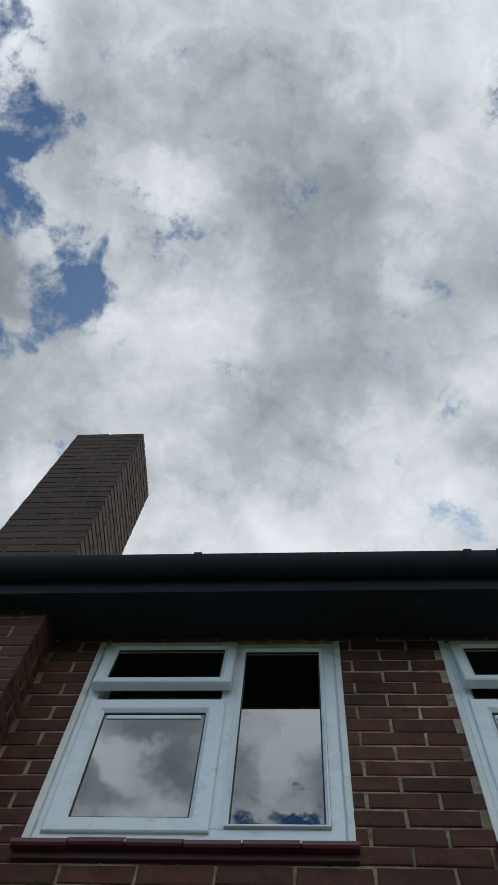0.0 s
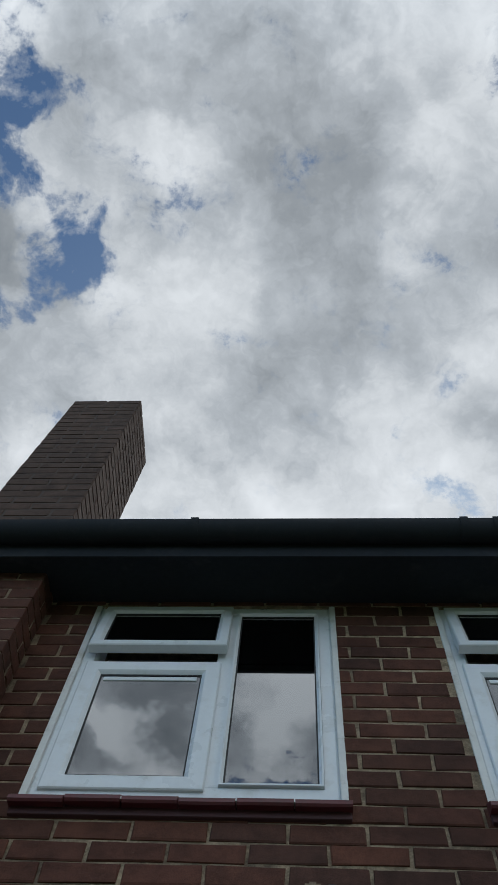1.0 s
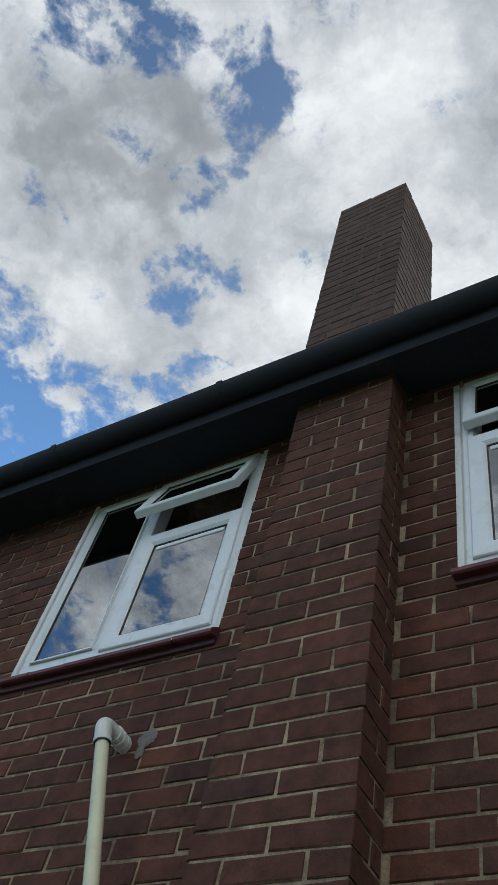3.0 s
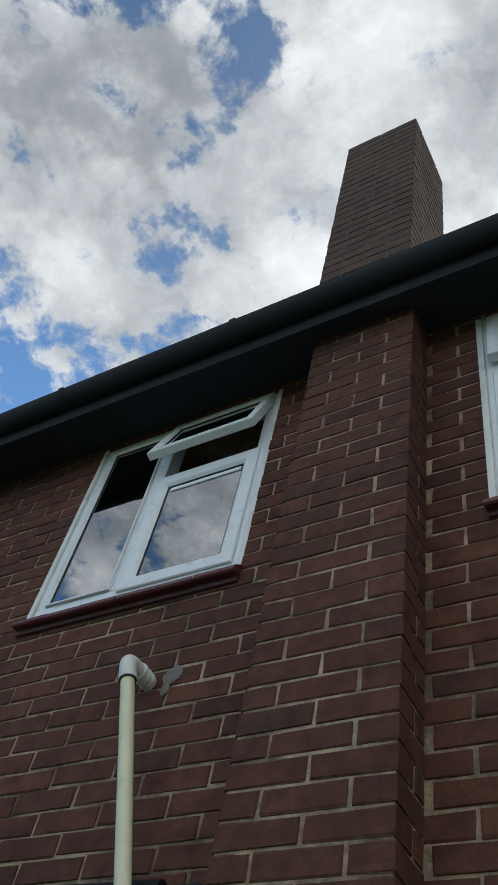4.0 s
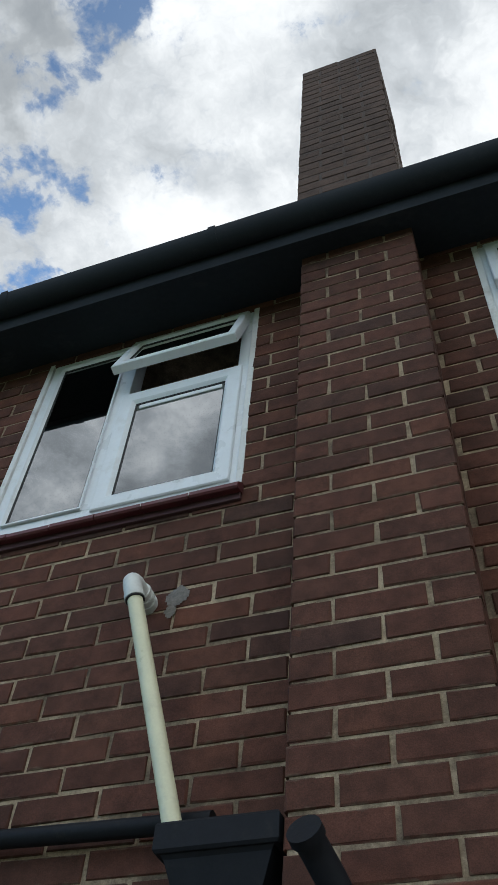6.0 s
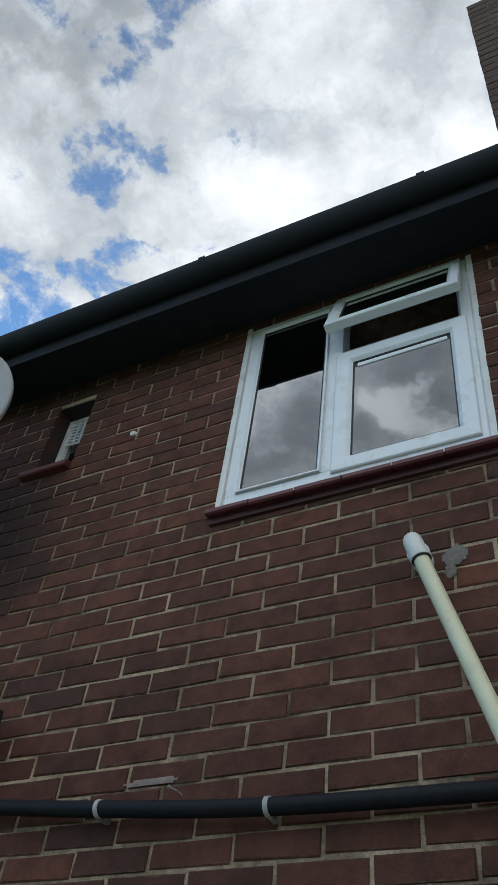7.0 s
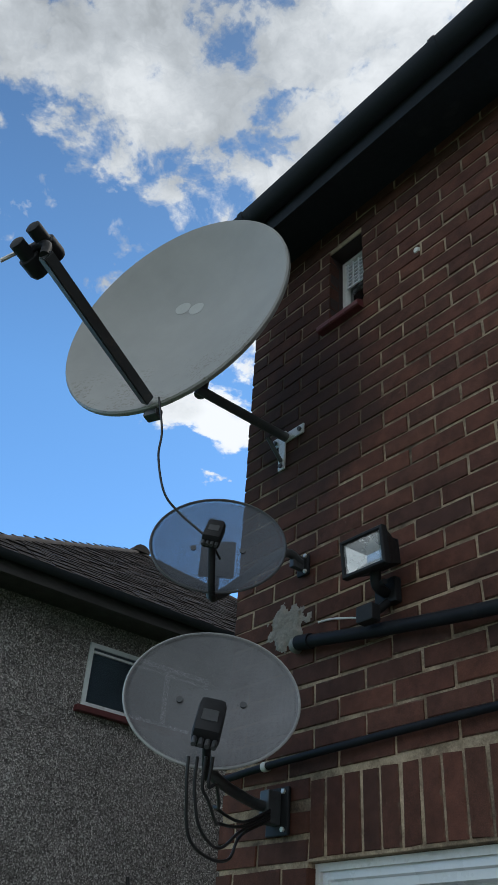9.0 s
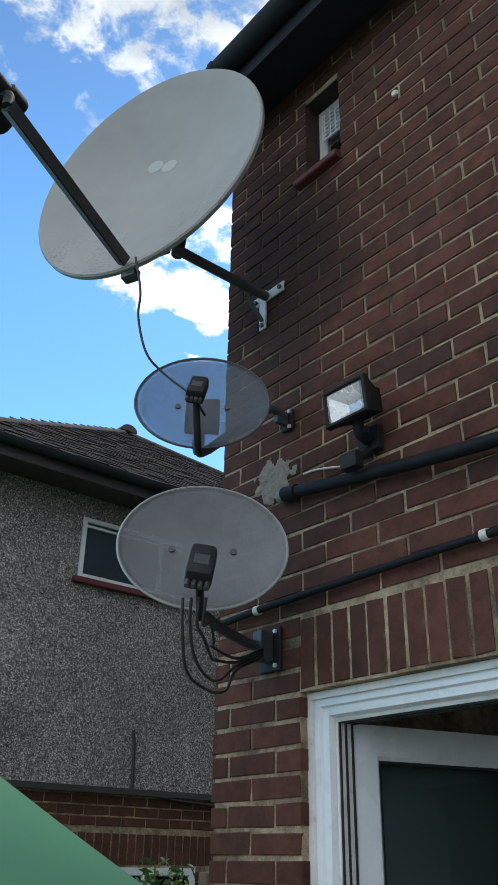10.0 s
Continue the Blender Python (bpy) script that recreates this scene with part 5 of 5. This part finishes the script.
# neighbour's window
nw = new("window")
nw.parent = nb
nw.location = Vector((NX, 3.215, 3.705)) - Vector((NX, 4.5, 0))
nw.rotation_euler = (0, 0, radians(90))
nwW, nwH = 1.25, 0.535
part("frame", ring(bmesh.new(), 0, nwW, 0, nwH, [(0, -0.02), (0, 0.06), (0.045, 0.06), (0.045, 0.0), (0.036, -0.02)]), UPVC, nw)
nwp = part("pane", box(bmesh.new(), 0.04, nwW - 0.04, -0.013, -0.010, 0.04, nwH - 0.04), CLEAR, nw)
nwp.visible_shadow = False
# added sheet behind the pane, coloured like the blue reflection in its glass
PANE_REFLECTION = surface("slate_blue_reflection", (0.34, 0.42, 0.52), 0.8, vary=0.3, scale=3)
part("reflection_sheet", box(bmesh.new(), 0.03, nwW - 0.03, -0.006, -0.003, 0.03, nwH - 0.03), PANE_REFLECTION, nw, "slate-blue sheet standing in for the reflection in the glass")
part("drip_bar", box(bmesh.new(), 0.04, nwW - 0.04, -0.024, -0.008, nwH - 0.085, nwH - 0.065, 0.002), UPVC, nw)
part("sill", box(bmesh.new(), -0.05, nwW + 0.05, -0.06, 0.02, -0.05, -0.002, 0.004), SILL, nw)
for x in (0.80,):
    part("mullion", box(bmesh.new(), x - 0.025, x + 0.025, -0.018, 0.03, 0.04, nwH - 0.04, 0.003), UPVC, nw)
# a thin cable down the pebbledash
under(part("wall_cable", tube(bmesh.new(), bend([(NX + 0.012, 3.865, 2.55), (NX + 0.014, 3.885, 2.42), (NX + 0.012, 3.895, 2.10)], 5), 0.014, 8), CABLE_K, smooth=True), nb, ni)
under(part("wall_cable", tube(bmesh.new(), bend([(NX + 0.02, 3.895, 2.085), (NX + 0.02, 4.4, 2.04), (NX + 0.02, 4.9, 2.02)], 5), 0.012, 8), CABLE_K, smooth=True), nb, ni)
# the opening below
ng = new("glazed_door")
ng.parent = nb
ng.location = Vector((NX - 0.02, 3.70, 0)) - Vector((NX, 4.5, 0))
ng.rotation_euler = (0, 0, radians(90))
part("frame", ring(bmesh.new(), 0, 0.86, -0.2, 1.552, [(0, -0.015), (0, 0.05), (0.06, 0.05), (0.06, 0.0), (0.05, -0.015)]), UPVC, ng)
part("mullion", box(bmesh.new(), 0.36, 0.44, -0.013, 0.03, 0.0, 1.50, 0.004), UPVC, ng)
part("pane", box(bmesh.new(), 0.05, 0.81, 0.005, 0.012, 0.0, 1.50), GLASS, ng)

# ---- garden: parasol, climbing plant, fence, ground ----
par = thing("parasol", "large green canvas parasol, open, over the patio", "parasol", (-5.2, 0.70, 0.0))
bm = bmesh.new()
NP = 8
apex_v = bm.verts.new((0, 0, 2.47))
lv = []
for j in range(1, 9):
    t = j / 8
    r_ = 1.36 * t
    z_ = 2.47 - 0.96 * (t ** 0.93) - 0.02 * math.sin(math.pi * t)
    row = []
    for i in range(NP * 4):
        a = math.tau * i / (NP * 4) + 0.2
        f_ = (i % 4) / 4
        sag = math.cos(math.pi / NP) / math.cos((f_ - 0.5) * math.tau / NP)
        row.append(bm.verts.new((r_ * sag * math.cos(a), r_ * sag * math.sin(a), z_ - 0.03 * t * math.sin(math.pi * f_))))
    lv.append(row)
for i in range(NP * 4):
    bm.faces.new((apex_v, lv[0][i], lv[0][(i + 1) % (NP * 4)]))
for p, q in zip(lv, lv[1:]):
    for i in range(NP * 4):
        bm.faces.new((p[i], q[i], q[(i + 1) % (NP * 4)], p[(i + 1) % (NP * 4)]))
part("canopy", bm, GREEN, par, "faded green canvas canopy", True)
part("pole", tube(bmesh.new(), [(0, 0, 0.0), (0, 0, 2.5)], 0.022, 14), WOOD, par, "", True)
for i in range(NP):
    a = math.tau * i / NP + 0.2
    part("rib", tube(bmesh.new(), [(0.02 * math.cos(a), 0.02 * math.sin(a), 2.42), (1.30 * math.cos(a), 1.30 * math.sin(a), 1.50)], 0.008, 6), WOOD, par)
part("base", tube(bmesh.new(), [(0, 0, 0.0), (0, 0, 0.06), (0, 0, 0.08)], [0.25, 0.25, 0.2], 24), BLACKPLASTIC, par, "", True)

post = thing("fence_post", "grey weathered wooden fence post with a frayed top", "fence post", (-7.3, 4.24, 0))
part("post", box(bmesh.new(), -0.05, 0.05, -0.06, 0.06, 0.0, 1.53, 0.006), WOOD, post)
part("board", box(bmesh.new(), -0.02, 0.0, 0.062, 0.9, 0.05, 1.50, 0.004), WOOD, post)
plant = thing("climbing_plant", "leafy green plant tops showing above the fence", "plant", (-7.2, 3.75, 0))
rp = random.Random(5)
stems = []
for i in range(6):
    x0, y0 = rp.uniform(-0.1, 0.1), rp.uniform(-0.18, 0.22)
    topz = rp.uniform(1.42, 1.60)
    pts = bend([(x0 * 0.3, y0 * 0.3, 0), (x0 * 0.7, y0 * 0.8, 0.8), (x0, y0, topz)], 5)
    part("stem", tube(bmesh.new(), pts, 0.006, 6), LEAF, plant)
    stems.append(pts)
bm = bmesh.new()
for pts in stems:
    for k in range(34):
        p = pts[-1].lerp(pts[5], rp.random() ** 1.6) + Vector((rp.uniform(-0.09, 0.09), rp.uniform(-0.09, 0.09), rp.uniform(-0.04, 0.04)))
        m = Matrix.Translation(p) @ Euler((rp.uniform(-1, 1), rp.uniform(-1, 1), rp.uniform(0, 6.3))).to_matrix().to_4x4()
        s_ = rp.uniform(0.03, 0.06)
        q = [bm.verts.new(m @ Vector(c)) for c in ((0, -s_, 0), (s_ * 0.45, -s_ * 0.2, s_ * 0.12), (0, s_, 0), (-s_ * 0.45, -s_ * 0.2, s_ * 0.12))]
        bm.faces.new((q[0], q[1], q[2]))
        bm.faces.new((q[0], q[2], q[3]))
tagged(part("leaves", bm, LEAF, plant), "", "", "", "stuff")

g = part("ground", box(bmesh.new(), -300, 300, -300, 300, -0.25, -0.2), GRASS)
tagged(g, "grassy garden ground reaching to the horizon", "ground", "", "structure")
pt = part("patio", box(bmesh.new(), -6.0, 4.0, -2.5, 1.89, -0.198, 0.0, 0.01), GROUND)
tagged(pt, "grey paved patio along the house wall", "patio", "", "structure")
fg = part("floor", box(bmesh.new(), CORNER_X + 0.252, 4.2, 1.91, 5.198, -0.198, 0.0), GROUND)
tagged(fg, "dark floor inside the patio door", "floor", "", "structure")

# ---- the bricks that can be told apart, last ----
for length, m in near[:300]:
    put_brick(wall, length, m, rnd=rnd)
for length, m in near[300:]:
    rest.add(brick_mesh(length), m)
rest.done("brickwork", wall, BRICK_J)
for length, m in breast_bricks:
    if m.translation.z > 2.3:
        put_brick(breast, length, m, rnd=rnd)
for length, m in stack_bricks:
    put_brick(stack, length, stack_inv @ m, rnd=rnd, mat=BRICK_STACK)

# neighbour's brick plinth
nrest = Joined()
for k in range(24):
    z = 2.055 - (k + 0.5) * COURSE
    if 1.56 < z < 1.80:
        continue
    for a, b in row_pieces(1.8, 8.85, 1.8 - (PITCH / 2 if k % 2 else 0), PITCH, [(3.70, 4.56, 0.0, 1.56)], z):
        m = pose(NX - 0.030, (a + b) / 2, z, 0, 0, 90)
        if 2.4 < (a + b) / 2 < 5.2 and z > 1.4:
            put_brick(nb_low, b - a, m, rnd=rnd).matrix_basis = m
        else:
            nrest.add(brick_mesh(b - a), m)
for i in range(90):
    y = 1.85 + i * 0.0752
    m = pose(NX - 0.030, y, 1.678, 0, 90, 90)
    if 2.6 < y < 5.0:
        put_brick(nb_low, 0.215, m, rnd=rnd)
    else:
        nrest.add(brick_mesh(0.215), m)
nrest.done("brickwork", nb_low, BRICK_J)
# neighbour's roof tiles: courses of plain tiles on the hip end
tv = [(-0.08, -0.012, 0), (0.08, -0.012, 0), (0.08, 0.16, 0.002), (-0.08, 0.16, 0.002), (-0.08, -0.012, 0.014), (0.08, -0.012, 0.014), (0.08, 0.16, 0.012), (-0.08, 0.16, 0.012)]
tme = bpy.data.meshes.new("roof_tile")
tme.from_pydata(tv, [], [(4, 5, 6, 7), (0, 1, 5, 4), (1, 2, 6, 5), (3, 0, 4, 7)])
tme.materials.append(TILE)
slope = (APEX - Vector((RB[0].x, APEX.y, 4.50)))
S = slope.length
sd = slope.normalized()
nrm = Vector((0, 1, 0)).cross(sd)
nrm = nrm if nrm.z > 0 else -nrm
tj = Joined()
rows_n = int(S / 0.105)
count = 0
for j in range(rows_n):
    f_ = (j * 0.105) / S
    ya, yb = RB[0].y + (APEX.y - RB[0].y) * f_, RB[1].y + (APEX.y - RB[1].y) * f_
    y = ya + (0.083 if j % 2 else 0)
    while y < yb:
        p = Vector((RB[0].x, y, 4.50)) + sd * (j * 0.105) + nrm * (0.004 + rnd.uniform(0, 0.012))
        m = Matrix.Identity(4)
        tl = rnd.uniform(-0.02, 0.02)
        for i in range(3):
            m[i][0], m[i][1], m[i][2], m[i][3] = (0, 1, 0)[i], (sd * math.cos(0.05 + tl) - nrm * math.sin(0.05 + tl))[i], (nrm * math.cos(0.05 + tl) + sd * math.sin(0.05 + tl))[i], p[i]
        if j < 12 and 1.9 < y < 5.6 and count < 290:
            count += 1
            ob = new("roof_tile", tme)
            ob.parent, ob.matrix_basis = roof_n, roof_n.matrix_basis.inverted() @ (ni @ m)
        else:
            tj.add(tme, m)
        y += 0.166
ob = tj.done("tiling", roof_n, TILE)
ob.matrix_basis = roof_n.matrix_basis.inverted() @ ni
